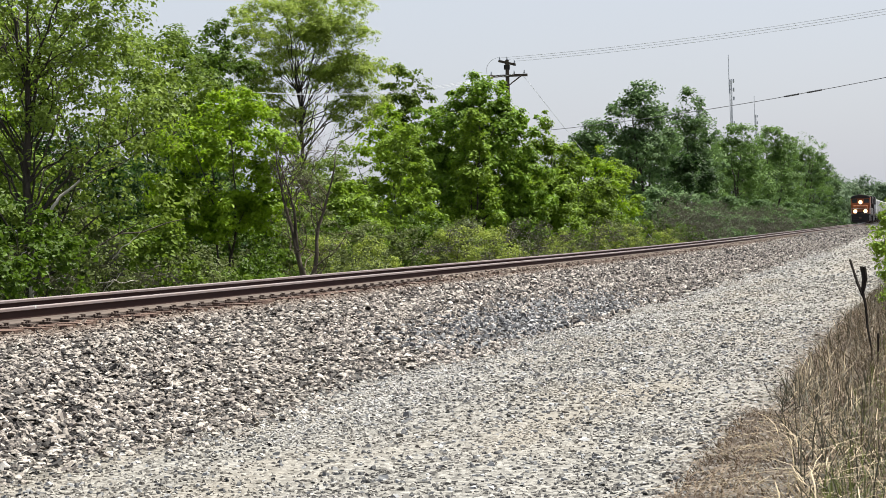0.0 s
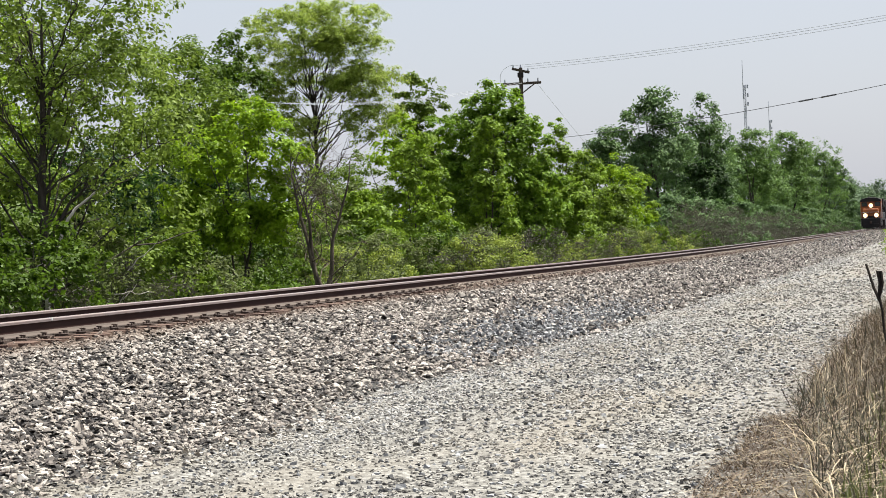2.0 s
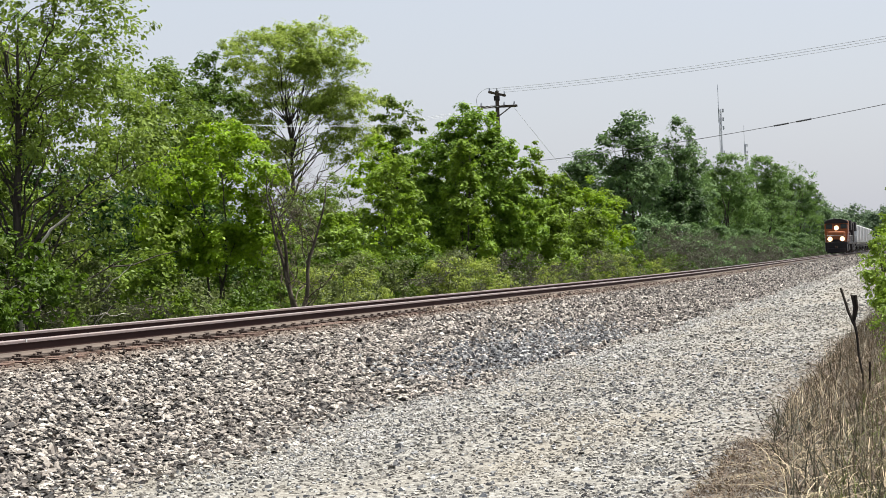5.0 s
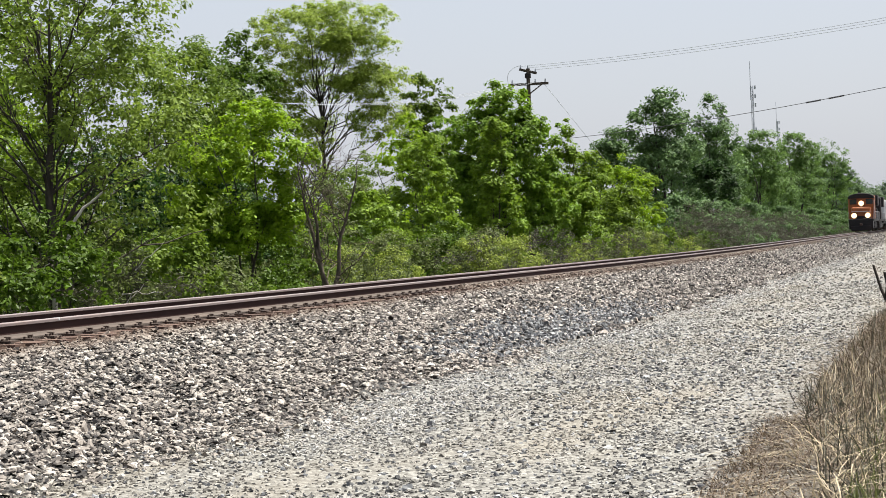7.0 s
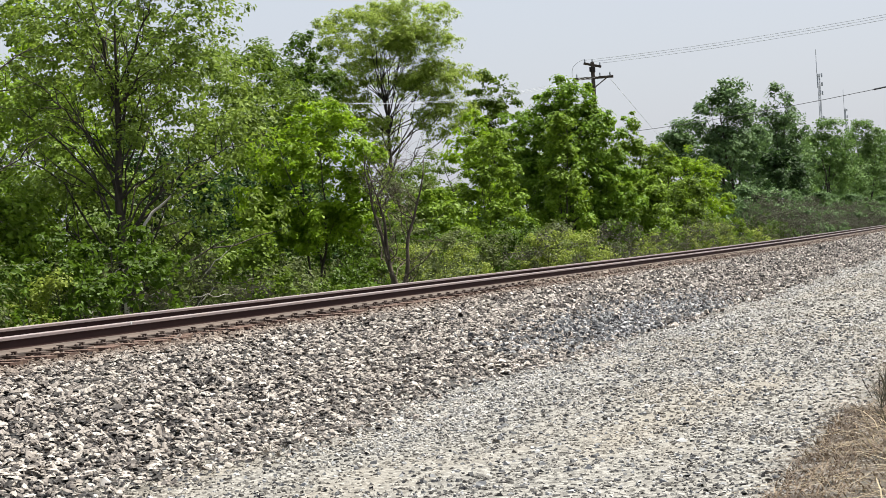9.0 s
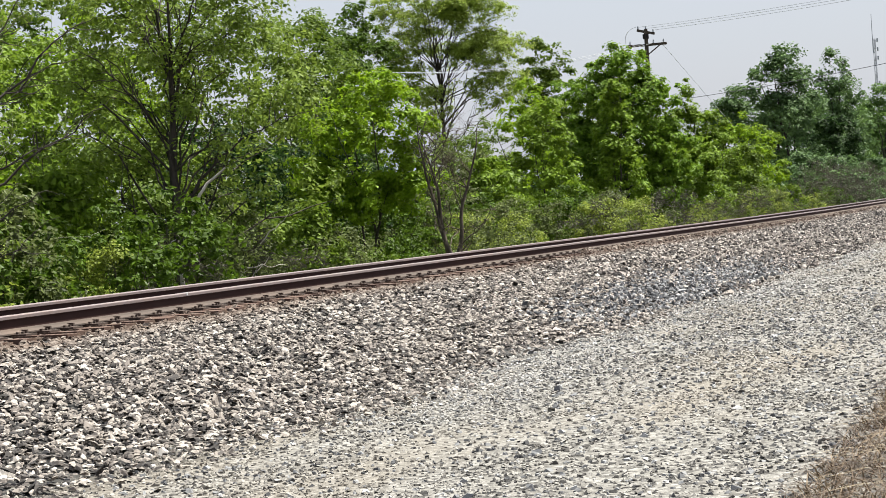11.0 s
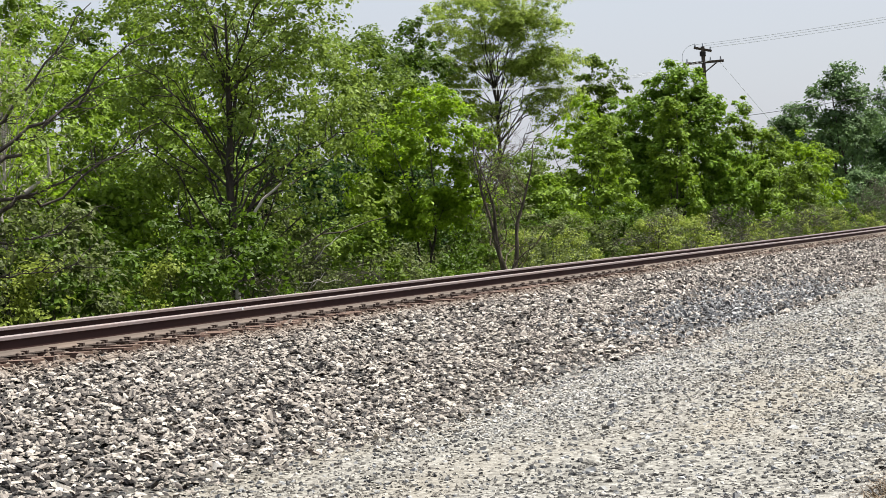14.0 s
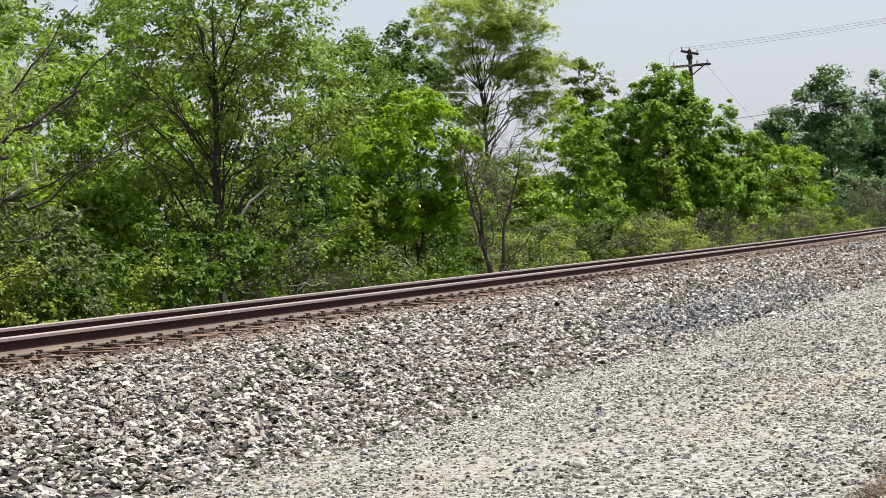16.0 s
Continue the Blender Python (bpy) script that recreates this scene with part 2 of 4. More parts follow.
PROFILE_Y = [-900, -60, -12, -2, 1.5, 6.0, 6.3, 8.85, 9.2, 12.0, 12.35, 14.4, 18, 60, 900]
PROFILE_Z = [0.0, 0.0, -0.1, 0.02, 0.0, 0.0, 0.04, 0.60, 0.648, 0.648, 0.58, -0.2, -0.25, -0.2, 0.0]


def ground_z(x, y):
    return np.interp(y, PROFILE_Y, PROFILE_Z) + rise(x)


def np_mesh(name, verts, faces, mats, smooth=False):
    verts, faces = np.asarray(verts, np.float32), np.asarray(faces, np.int32)
    me = bpy.data.meshes.new(name)
    n, k = faces.shape
    me.vertices.add(len(verts))
    me.vertices.foreach_set("co", verts.ravel())
    me.loops.add(n * k)
    me.loops.foreach_set("vertex_index", faces.ravel())
    me.polygons.add(n)
    me.polygons.foreach_set("loop_start", np.arange(0, n * k, k, dtype=np.int32))
    me.polygons.foreach_set("use_smooth", np.full(n, smooth))
    for m in (mats if isinstance(mats, (list, tuple)) else [mats]):
        me.materials.append(m)
    me.update(calc_edges=True)
    return me


def part(name, data, mat, parent, label=""):
    """Links a bmesh or a mesh as one object under a thing or a part."""
    if isinstance(data, bmesh.types.BMesh):
        me = bpy.data.meshes.new(name)
        data.to_mesh(me)
        data.free()
        me.materials.append(mat)
        data = me
    ob = new(name, data)
    ob.parent = parent
    return tagged(ob, label) if label else ob


def thing(name, x, y, z, label, category, group="", kind=""):
    ob = new(name)
    ob.matrix_basis = pose(x, y, z)
    return tagged(ob, label, category, group, kind)


def box(bm, x0, x1, y0, y1, z0, z1, bevel=0.0):
    r = bmesh.ops.create_cube(bm, size=1, matrix=Matrix.Translation(((x0 + x1) / 2, (y0 + y1) / 2, (z0 + z1) / 2)) @ Matrix.Diagonal((x1 - x0, y1 - y0, z1 - z0, 1)))
    if bevel:
        es = {e for v in r["verts"] for e in v.link_edges}
        bmesh.ops.bevel(bm, geom=list(es), offset=bevel, segments=2, affect="EDGES", profile=0.5)
    return bm


def rod(bm, a, b, r0, r1=None, sides=8):
    a, b = Vector(a), Vector(b)
    m = Matrix.Translation((a + b) / 2) @ (b - a).to_track_quat("Z", "Y").to_matrix().to_4x4()
    bmesh.ops.create_cone(bm, cap_ends=True, segments=sides, radius1=r0, radius2=r0 if r1 is None else r1, depth=(b - a).length, matrix=m)
    return bm


def tube_arrays(paths, sides=4):
    """Tapered tubes: paths of (points, radius at the start, radius at the end)."""
    V, F, base = [], [], 0
    ang = np.arange(sides) * 2 * np.pi / sides
    for pts, r0, r1 in paths:
        p = np.asarray(pts, float)
        n = len(p)
        d = np.gradient(p, axis=0)
        d /= np.linalg.norm(d, axis=1)[:, None] + 1e-9
        up = np.where(np.abs(d[:, 2:3]) > 0.9, [[1.0, 0, 0]], [[0, 0, 1.0]])
        s = np.cross(d, up)
        s /= np.linalg.norm(s, axis=1)[:, None] + 1e-9
        u = np.cross(s, d)
        rad = np.linspace(r0, r1, n)[:, None, None]
        ring = p[:, None, :] + rad * (s[:, None, :] * np.cos(ang)[None, :, None] + u[:, None, :] * np.sin(ang)[None, :, None])
        V.append(ring.reshape(-1, 3))
        i = np.arange(n - 1)[:, None] * sides
        j = np.arange(sides)[None, :]
        q = np.stack([i + j, i + (j + 1) % sides, i + sides + (j + 1) % sides, i + sides + j], -1).reshape(-1, 4)
        F.append(q + base)
        base += n * sides
    return np.concatenate(V), np.concatenate(F)


def rand_rot(n, g):
    q = g.normal(size=(n, 4))
    q /= np.linalg.norm(q, axis=1)[:, None]
    w, x, y, z = q.T
    return np.stack([np.stack([1 - 2 * (y * y + z * z), 2 * (x * y - z * w), 2 * (x * z + y * w)], -1),
                     np.stack([2 * (x * y + z * w), 1 - 2 * (x * x + z * z), 2 * (y * z - x * w)], -1),
                     np.stack([2 * (x * z - y * w), 2 * (y * z + x * w), 1 - 2 * (x * x + y * y)], -1)], 1)


def leaf_arrays(centres, normals, size, g, slim=0.6):
    """A pointed, folded leaf at each centre, its face along its normal."""
    n = len(centres)
    d = np.cross(normals, g.normal(size=(n, 3)))
    d /= np.linalg.norm(d, axis=1)[:, None] + 1e-9
    s = np.cross(normals, d)
    L = (size * g.uniform(0.6, 1.35, n))[:, None]
    a = centres - d * L * 0.5
    b = centres + d * L * 0.5
    m = centres - d * L * 0.08 + normals * L * 0.10
    V = np.stack([a, m + s * L * slim * 0.5, b, m - s * L * slim * 0.5], 1).reshape(-1, 3)
    return V, np.arange(4 * n).reshape(n, 4)


def bent_path(a, b, g, steps=6, wander=0.08, lift=0.0):
    a, b = np.asarray(a, float), np.asarray(b, float)
    t = np.linspace(0, 1, steps)[:, None]
    L = np.linalg.norm(b - a)
    p = a + (b - a) * t
    p[:, 2] += lift * L * np.sin(np.pi * t[:, 0])
    w = np.cumsum(g.normal(size=(steps, 3)), 0) * wander * L / steps ** 0.5
    w -= w[0] + (w[-1] - w[0]) * t
    return p + w


def woody(name, label, category, x, y, height, half, lobes, leaves, bark, seed, clusters=220, per=22, leaf=0.14, spread=0.3,
          trunk=0.12, stems=1, fork=0.3, limbs=16, twigs=2, group="", wander=0.10, trunk_lean=0.04, droop=0.3, base_z=None, slim=0.62, bare=0, gather=0.21, clump=0.45):
    """A tree or shrub: tapered stems, limbs into the crown's lobes, and leaves in clusters round the twig ends.
    lobes: (x, y, height, radius, half-height, weight) as fractions of half, half, height, half, height."""
    g = np.random.default_rng(seed)
    root = thing(name, x, y, float(ground_z(x, y)) if base_z is None else base_z, label, category, group)
    wts = np.array([l[5] for l in lobes], float)
    pick = g.choice(len(lobes), clusters, p=wts / wts.sum())
    u = g.normal(size=(clusters, 3))
    u *= (g.uniform(0.2, 1, clusters) ** 0.4 * 1.18 / np.linalg.norm(u, axis=1))[:, None]
    lob = np.array(lobes, float)[pick]
    C = np.stack([(lob[:, 1] + u[:, 1] * lob[:, 3]) * half, -(lob[:, 0] + u[:, 0] * lob[:, 3]) * half, (lob[:, 2] + u[:, 2] * lob[:, 4]) * height], -1)
    # the clusters gather on the upper side of boughs, with shaded hollows between
    bough = g.integers(0, max(6, clusters // 8), clusters)
    first = np.array([np.argmax(bough == b) for b in range(bough.max() + 1)])
    side = g.normal(size=C.shape)
    side[:, 2] = np.where(g.uniform(0, 1, clusters) < 0.8, np.abs(side[:, 2]), side[:, 2])
    side /= np.linalg.norm(side, axis=1)[:, None]
    reach = (half * gather * g.uniform(0.75, 1.3, bough.max() + 1))[bough][:, None]
    on_bough = C[first][bough] + side * reach * g.uniform(0.55, 1.0, (clusters, 1)) * np.array([1, 1, 0.7])
    C = np.where(g.uniform(0, 1, (clusters, 1)) < 0.6, on_bough, C) + g.normal(size=C.shape) * 0.03 * half
    C[:, 2] = np.maximum(C[:, 2], 0.08)
    paths = []
    stem_lines = []
    for s in range(stems):
        a = np.array([g.normal() * 0.10 * half * (stems > 1), g.normal() * 0.10 * half * (stems > 1), -0.05])
        tip = np.array([g.normal() * (0.10 + 0.35 * (stems > 1)) * half, g.normal() * (0.10 + 0.25 * (stems > 1)) * half, height * g.uniform(0.70, 0.84)])
        line = bent_path(a, tip, g, 12, trunk_lean)
        stem_lines.append(line)
        paths.append((line, trunk * g.uniform(0.8, 1.1), trunk * 0.12))
    ends = C[g.choice(clusters, min(limbs, clusters), replace=False)]
    for e in ends:
        line = stem_lines[int(g.integers(stems))]
        ok = np.nonzero((line[:, 2] < e[2] * 0.9) & (line[:, 2] > height * fork * 0.5))[0]
        k = int(ok[max(0, len(ok) - 1 - int(g.integers(0, 4)))]) if len(ok) else 2
        r = trunk * (0.27 - 0.19 * k / 12)
        p = bent_path(line[k], e, g, 7, wander, 0.08)
        paths.append((p, r, r * 0.2))
        for _ in range(twigs):
            near = C[np.argsort(np.linalg.norm(C - p[4], axis=1))[: 6]]
            paths.append((bent_path(p[int(g.integers(2, 6))], near[int(g.integers(len(near)))], g, 5, wander), r * 0.35, r * 0.1))
        for _ in range(bare):
            d = g.normal(size=3) * [1, 1, 0.6] * half * 0.28
            q = p[int(g.integers(2, 7))]
            paths.append((bent_path(q, q + d + [0, 0, 0.05 * height], g, 5, 0.12), r * 0.3, r * 0.08))
    V, F = tube_arrays(paths)
    part("trunk", np_mesh("trunk", V, F, bark, True), None, root)
    if per:
        m = clusters * per
        d = g.normal(size=(m, 3))
        d /= np.linalg.norm(d, axis=1)[:, None]
        tuft = np.repeat(spread * g.uniform(0.45, 1.25, clusters), per)[:, None]
        P = np.repeat(C, per, 0) + d * tuft * g.uniform(0.45, 1.25, (m, 1)) * np.array([1, 1, 0.7])
        P[:, 2] = np.maximum(P[:, 2], 0.05)
        out = np.repeat((C - [0, 0, height * 0.45]) / [half, half, height * 0.5], per, 0)
        N = d * (0.9 - clump) + np.repeat(side, per, 0) * clump + out * 0.3 + np.array([0, 0, 0.45 - droop * 0.3]) + g.normal(size=(m, 3)) * 0.28
        N /= np.linalg.norm(N, axis=1)[:, None] + 1e-9
        V, F = leaf_arrays(P, N, leaf, g, slim)
        part("crown", np_mesh("crown", V, F, leaves), None, root)
    return root


# ---- ground ----
def build_ground():
    xs = np.unique(np.concatenate([np.array([-900, -300, -100, -40]), np.arange(-20, 60, 0.5), np.arange(60, 200, 2.0), np.arange(200, 500, 10), np.array([600, 800, 1200, 2000, 3500])]))
    ys = np.unique(np.concatenate([np.array([-900, -300, -100, -40, -20]), np.arange(-10, 0, 1.0), np.arange(0, 15, 0.15), np.arange(15, 30, 1.0), np.array([40, 60, 100, 200, 400, 900])]))
    X, Y = np.meshgrid(xs, ys, indexing="ij")
    Z = np.interp(Y, PROFILE_Y, PROFILE_Z) + rise(np.minimum(X, 700))
    lump = np.array([noise.noise((x * 0.9, y * 0.9, 0)) + 0.5 * noise.noise((x * 2.6, y * 2.6, 5)) for x, y in zip(X.ravel(), Y.ravel())]).reshape(X.shape)
    Z += lump * np.where((Y > 9.0) & (Y < 12.2), 0.0, np.where((Y > 1.0) & (Y < 9.1), 0.006, 0.025))
    nx, ny = X.shape
    i = np.arange(nx - 1)[:, None] * ny
    j = np.arange(ny - 1)[None, :]
    F = np.stack([i + j, i + ny + j, i + ny + j + 1, i + j + 1], -1).reshape(-1, 4)
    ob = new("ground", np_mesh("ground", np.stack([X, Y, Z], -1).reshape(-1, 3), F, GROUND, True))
    return tagged(ob, "pale gravel service road between dry verge and ballast bank", "ground", kind="structure")


ground = build_ground()


# ---- track ----
STATIONS = np.unique(np.concatenate([np.arange(-80, 120, 10.0), np.arange(120, 800, 30.0)]))


def build_track():
    track = thing("railway_track", 0, TRACK, 0, "single railway track with rusty rails on timber ties", "railway track", kind="structure")
    side = [(0.076, 0), (0.076, 0.014), (0.024, 0.034), (0.009, 0.055), (0.009, 0.135), (0.034, 0.148), (0.037, 0.176), (0.030, 0.186)]
    prof = np.array(side + [(-a, b) for a, b in reversed(side)])
    n = len(prof)
    for s in (-1, 1):
        V = np.concatenate([np.stack([np.full(n, x), prof[:, 0] + s * 0.7535, prof[:, 1] + RAIL - 0.186 + float(rise(x))], -1) for x in STATIONS])
        F = np.concatenate([np.stack([k * n + np.arange(n), k * n + (np.arange(n) + 1) % n, (k + 1) * n + (np.arange(n) + 1) % n, (k + 1) * n + np.arange(n)], -1) for k in range(len(STATIONS) - 1)])
        me = np_mesh("rail", V, F, [RUST, SHINE, FOOT])
        idx = np.tile(np.array([2, 2, 2, 0, 0, 1, 1, 1, 1, 1, 0, 0, 2, 2, 2, 2], np.int32), len(STATIONS) - 1)
        me.polygons.foreach_set("material_index", idx)
        part("rail", me, None, track, "rusty rail with a polished running surface")
    return track


track = build_track()


# ---- trees and shrubs beyond the track ----
ROUND = [(0, 0, 0.62, 0.85, 0.30, 3), (0.35, 0, 0.80, 0.5, 0.16, 1), (-0.4, 0.1, 0.72, 0.5, 0.18, 1), (0.1, -0.4, 0.5, 0.6, 0.25, 1.2)]
BUSHY = [(0, 0, 0.45, 0.9, 0.42, 3), (0.5, 0, 0.4, 0.5, 0.35, 1), (-0.5, 0.1, 0.45, 0.5, 0.38, 1), (0.1, 0, 0.8, 0.45, 0.2, 0.8)]
SPIRE = [(0, 0, 0.35, 0.9, 0.3, 2), (0, 0, 0.62, 0.65, 0.25, 1.4), (0.05, 0, 0.85, 0.35, 0.15, 0.7)]
FLAT_TOP = [(-0.1, 0, 0.90, 0.75, 0.075, 3), (0.55, 0, 0.84, 0.4, 0.06, 1.2), (0.5, -0.1, 0.95, 0.5, 0.04, 1), (-0.55, 0, 0.76, 0.45, 0.07, 1), (0.75, 0, 0.70, 0.4, 0.05, 1.3), (0.1, 0.2, 0.74, 0.7, 0.08, 1.6), (-0.6, 0.1, 0.62, 0.35, 0.06, 0.9), (0.8, 0, 0.56, 0.35, 0.06, 1.0), (0, 0, 0.55, 0.5, 0.05, 0.6), (-0.1, 0, 0.38, 0.28, 0.14, 0.7)]
OPEN = [(-0.45, 0.2, 0.55, 0.45, 0.2, 1.2), (0.5, 0.2, 0.5, 0.5, 0.2, 1.3), (0, 0, 0.78, 0.75, 0.2, 2), (-0.6, 0, 0.8, 0.4, 0.15, 0.8), (0.6, 0, 0.82, 0.4, 0.15, 0.8), (0.3, 0.5, 0.3, 0.6, 0.12, 0.4)]
TUFTED = [(0, 0, 0.5, 0.8, 0.35, 2), (-0.45, 0, 0.72, 0.42, 0.16, 1.2), (0.45, 0, 0.68, 0.42, 0.17, 1.2), (0.05, 0, 0.9, 0.4, 0.1, 0.8), (0.7, 0, 0.4, 0.4, 0.2, 0.8), (-0.7, 0, 0.42, 0.4, 0.2, 0.8), (0, -0.2, 0.22, 0.8, 0.2, 1.5)]


FULL = [(0, 0, 0.48, 0.9, 0.44, 3), (0.45, 0, 0.72, 0.45, 0.2, 1), (-0.45, 0.1, 0.66, 0.5, 0.24, 1), (0.1, -0.4, 0.4, 0.6, 0.3, 1.2), (0.0, 0, 0.88, 0.4, 0.12, 0.6)]
LAYERS = [(0, 0, 0.62, 0.7, 0.26, 2), (0.1, 0, 0.88, 0.45, 0.09, 1), (-0.55, -0.1, 0.74, 0.4, 0.10, 1), (0.6, -0.1, 0.70, 0.4, 0.09, 1), (0.75, -0.2, 0.48, 0.35, 0.08, 0.8), (-0.75, -0.1, 0.52, 0.35, 0.09, 0.8), (0.3, -0.4, 0.40, 0.4, 0.10, 0.8), (-0.35, -0.4, 0.42, 0.4, 0.10, 0.8)]


def build_woods():
    # the open, thin-leaved tree with a broken pale limb
    big = woody("tree", "open grey-trunked tree with sparse small leaves", "tree", 35.25, 17.08, 8.6, 2.7, OPEN, L_OPEN, BARK, 11, 960, 20, 0.11, 0.25, 0.135, 1, 0.2, 46, 3, bare=1, trunk_lean=0.02)
    g = np.random.default_rng(2)
    pale = [(0.0, 1.5, 0.7), (0.12, 1.7, 1.9), (0.42, 1.85, 2.55), (1.0, 1.95, 3.1)]
    pale = [np.array([0.42 * r - 0.9 * f, -0.9 * r - 0.42 * f, z]) for r, f, z in pale]
    bend = np.concatenate([bent_path(p, q, g, 8, 0.05)[:-1] for p, q in zip(pale, pale[1:])])
    V, F = tube_arrays([(bend, 0.055, 0.02)], 7)
    part("broken_limb", np_mesh("broken_limb", V, F, BARK_PALE, True), None, big, "pale barkless broken limb")
    for r, f, z0, z1 in ((0.9, 0.7, 4.2, 7.2), (-1.3, 0.5, 3.4, 5.2), (-0.5, 0.4, 5.0, 7.8), (2.0, 0.9, 2.2, 3.9), (-1.1, 0.9, 1.4, 2.5)):
        p = bent_path((0, 0, z0), (0.42 * r - 0.9 * f, -0.9 * r - 0.42 * f, z1), g, 12, 0.06, 0.05)
        fork = [(p, 0.04, 0.008)]
        for k in range(9):
            q = p[int(g.integers(3, 12))]
            fork.append((bent_path(q, q + np.array([0.1 * r, -0.25 * r, 0.45]) + g.normal(size=3) * 0.4, g, 6, 0.1), 0.014, 0.004))
        V, F = tube_arrays(fork, 6)
        part("limb", np_mesh("limb", V, F, BARK, True), None, big)
    for k in range(16):
        r, f, z = g.uniform(-0.8, 1.6), g.uniform(0.7, 1.5), g.uniform(0.5, 1.6)
        q = np.array([0.42 * r - 0.9 * f, -0.9 * r - 0.42 * f, z])
        r2 = g.uniform(0.2, 0.9)
        V, F = tube_arrays([(bent_path(q, q + [0.42 * r2, -0.9 * r2, g.uniform(-0.1, 0.7)], g, 7, 0.10), 0.014, 0.005)], 5)
        part("dead_twig", np_mesh("dead_twig", V, F, BARK_PALE, True), None, big, "bleached dead twig")
    woody("tree", "thin tree with bare pale branches and sparse leaves", "tree", 25.5, 16.6, 6.6, 1.6, OPEN, L_OPEN, BARK_PALE, 12, 200, 14, 0.08, 0.22, 0.06, 2, 0.2, 46, 3, bare=4)
    arch = woody("tree", "leaning tree with long dark arching limbs", "tree", 23.2, 15.5, 5.8, 1.3, OPEN, L_OPEN, BARK, 13, 90, 14, 0.085, 0.2, 0.075, 1, 0.2, 16, 2, bare=2)
    for z0, out, z1, r in ((2.3, 2.1, 3.15, 0.045), (2.5, 2.6, 3.55, 0.04), (2.9, 2.2, 4.3, 0.045), (3.1, 2.7, 4.9, 0.04), (3.4, 2.0, 5.4, 0.035), (1.6, 1.5, 1.7, 0.02), (2.0, 1.9, 2.5, 0.03)):
        p = bent_path((0, 0, z0), (0.59 * out, -0.81 * out, z1), g, 12, 0.09, -0.06)
        fan = [(p, r, 0.006)]
        for k in range(16):
            q = p[int(g.integers(3, 12))]
            e = q + np.array([0.4, -0.6, 0.25]) * g.uniform(0.1, 0.7) + g.normal(size=3) * 0.22
            fan.append((bent_path(q, e, g, 6, 0.12), 0.008, 0.003))
        V, F = tube_arrays(fan, 6)
        part("limb", np_mesh("limb", V, F, BARK, True), None, arch)
    bend = np.concatenate([bent_path((0.55, -0.75, 2.75), (0.75, -1.05, 3.0), g, 6, 0.04)[:-1], bent_path((0.75, -1.05, 3.0), (0.80, -1.0, 3.5), g, 6, 0.06)])
    V, F = tube_arrays([(bend, 0.04, 0.015)], 6)
    part("broken_limb", np_mesh("broken_limb", V, F, BARK_PALE, True), None, arch, "pale barkless broken limb")
    # the green mass behind it
    # The low L_DEEP trees carry the understorey's deep shade in their leaf colour.
    for k, (x, y, h, w, m) in enumerate([(37.5, 24, 8.6, 2.2, L_YELLOW), (41.5, 24, 6.9, 2.4, L_YELLOW), (45.5, 26, 8.3, 2.6, L_OLIVE), (49.5, 26, 9.4, 2.5, L_BRIGHT), (54.8, 25, 9.6, 2.6, L_OLIVE), (58.5, 24, 8.7, 2.3, L_OLIVE), (33.0, 22, 6.3, 2.3, L_BRIGHT), (29.0, 20, 5.4, 2.2, L_BRIGHT), (26.0, 18.5, 5.6, 1.9, L_BRIGHT), (62, 24, 6.4, 2.0, L_SHADE), (52, 30, 10.6, 2.9, L_SHADE), (60, 29.5, 10.8, 2.8, L_SHADE), (71, 28, 10.0, 2.6, L_SHADE), (66, 27, 9.4, 2.4, L_OLIVE), (40.0, 20.6, 4.4, 2.0, L_OLIVE), (45.0, 21.2, 5.0, 2.0, L_DEEP), (35.0, 20.4, 3.8, 1.8, L_YELLOW), (53.0, 21.0, 4.6, 2.0, L_DEEP), (97, 29.5, 5.2, 2.4, L_OLIVE), (104, 32.0, 7.0, 2.6, L_OLIVE), (90, 28.5, 5.0, 2.2, L_GREY)]):
        woody("tree", "leafy young tree in a dense thicket", "tree", x, y, h, w, FULL, m, BARK, 30 + k, 400, 23, 0.145, 0.26, 0.09, 2, 0.25, 14, 2, group="thicket trees")
    woody("tree", "bright green maple with layered foliage", "tree", 48.7, 18.0, 5.95, 1.9, LAYERS, L_BRIGHT, BARK, 41, 720, 28, 0.125, 0.19, 0.05, 3, 0.2, 22, 2, droop=0.1)
    woody("tree", "dark green tree behind the thicket", "tree", 84.6, 32.0, 12.3, 2.2, FULL, L_SHADE, BARK, 42, 520, 28, 0.21, 0.32, 0.14, 1, 0.3, 14, 2)
    woody("tree", "tall locust with a flat feathery crown", "tree", 115.5, 37.7, 17.0, 4.6, FLAT_TOP, L_FINE, BARK, 43, 1300, 40, 0.20, 0.42, 0.26, 1, 0.5, 60, 3, droop=0.0, slim=0.45, gather=0.17)
    woody("shrub", "dead grey shrub with bare branching twigs", "shrub", 45.2, 14.6, 4.9, 1.55, FULL, L_DRY, BARK_WARM, 44, 90, 0, 0.08, 0.2, 0.085, 3, 0.12, 52, 3, bare=4, wander=0.16)
    woody("tree", "narrow mid-green tree top behind the trees", "tree", 127.5, 34.0, 13.6, 2.1, FULL, L_OLIVE, BARK, 45, 460, 28, 0.25, 0.36, 0.15, 1, 0.3, 10, 2)
    woody("tree", "dense dark green hickory with light tufts", "tree", 92.1, 21.0, 9.3, 3.15, TUFTED + SPIRE, L_HICK, BARK, 47, 1400, 34, 0.19, 0.28, 0.15, 2, 0.2, 26, 2, gather=0.16)
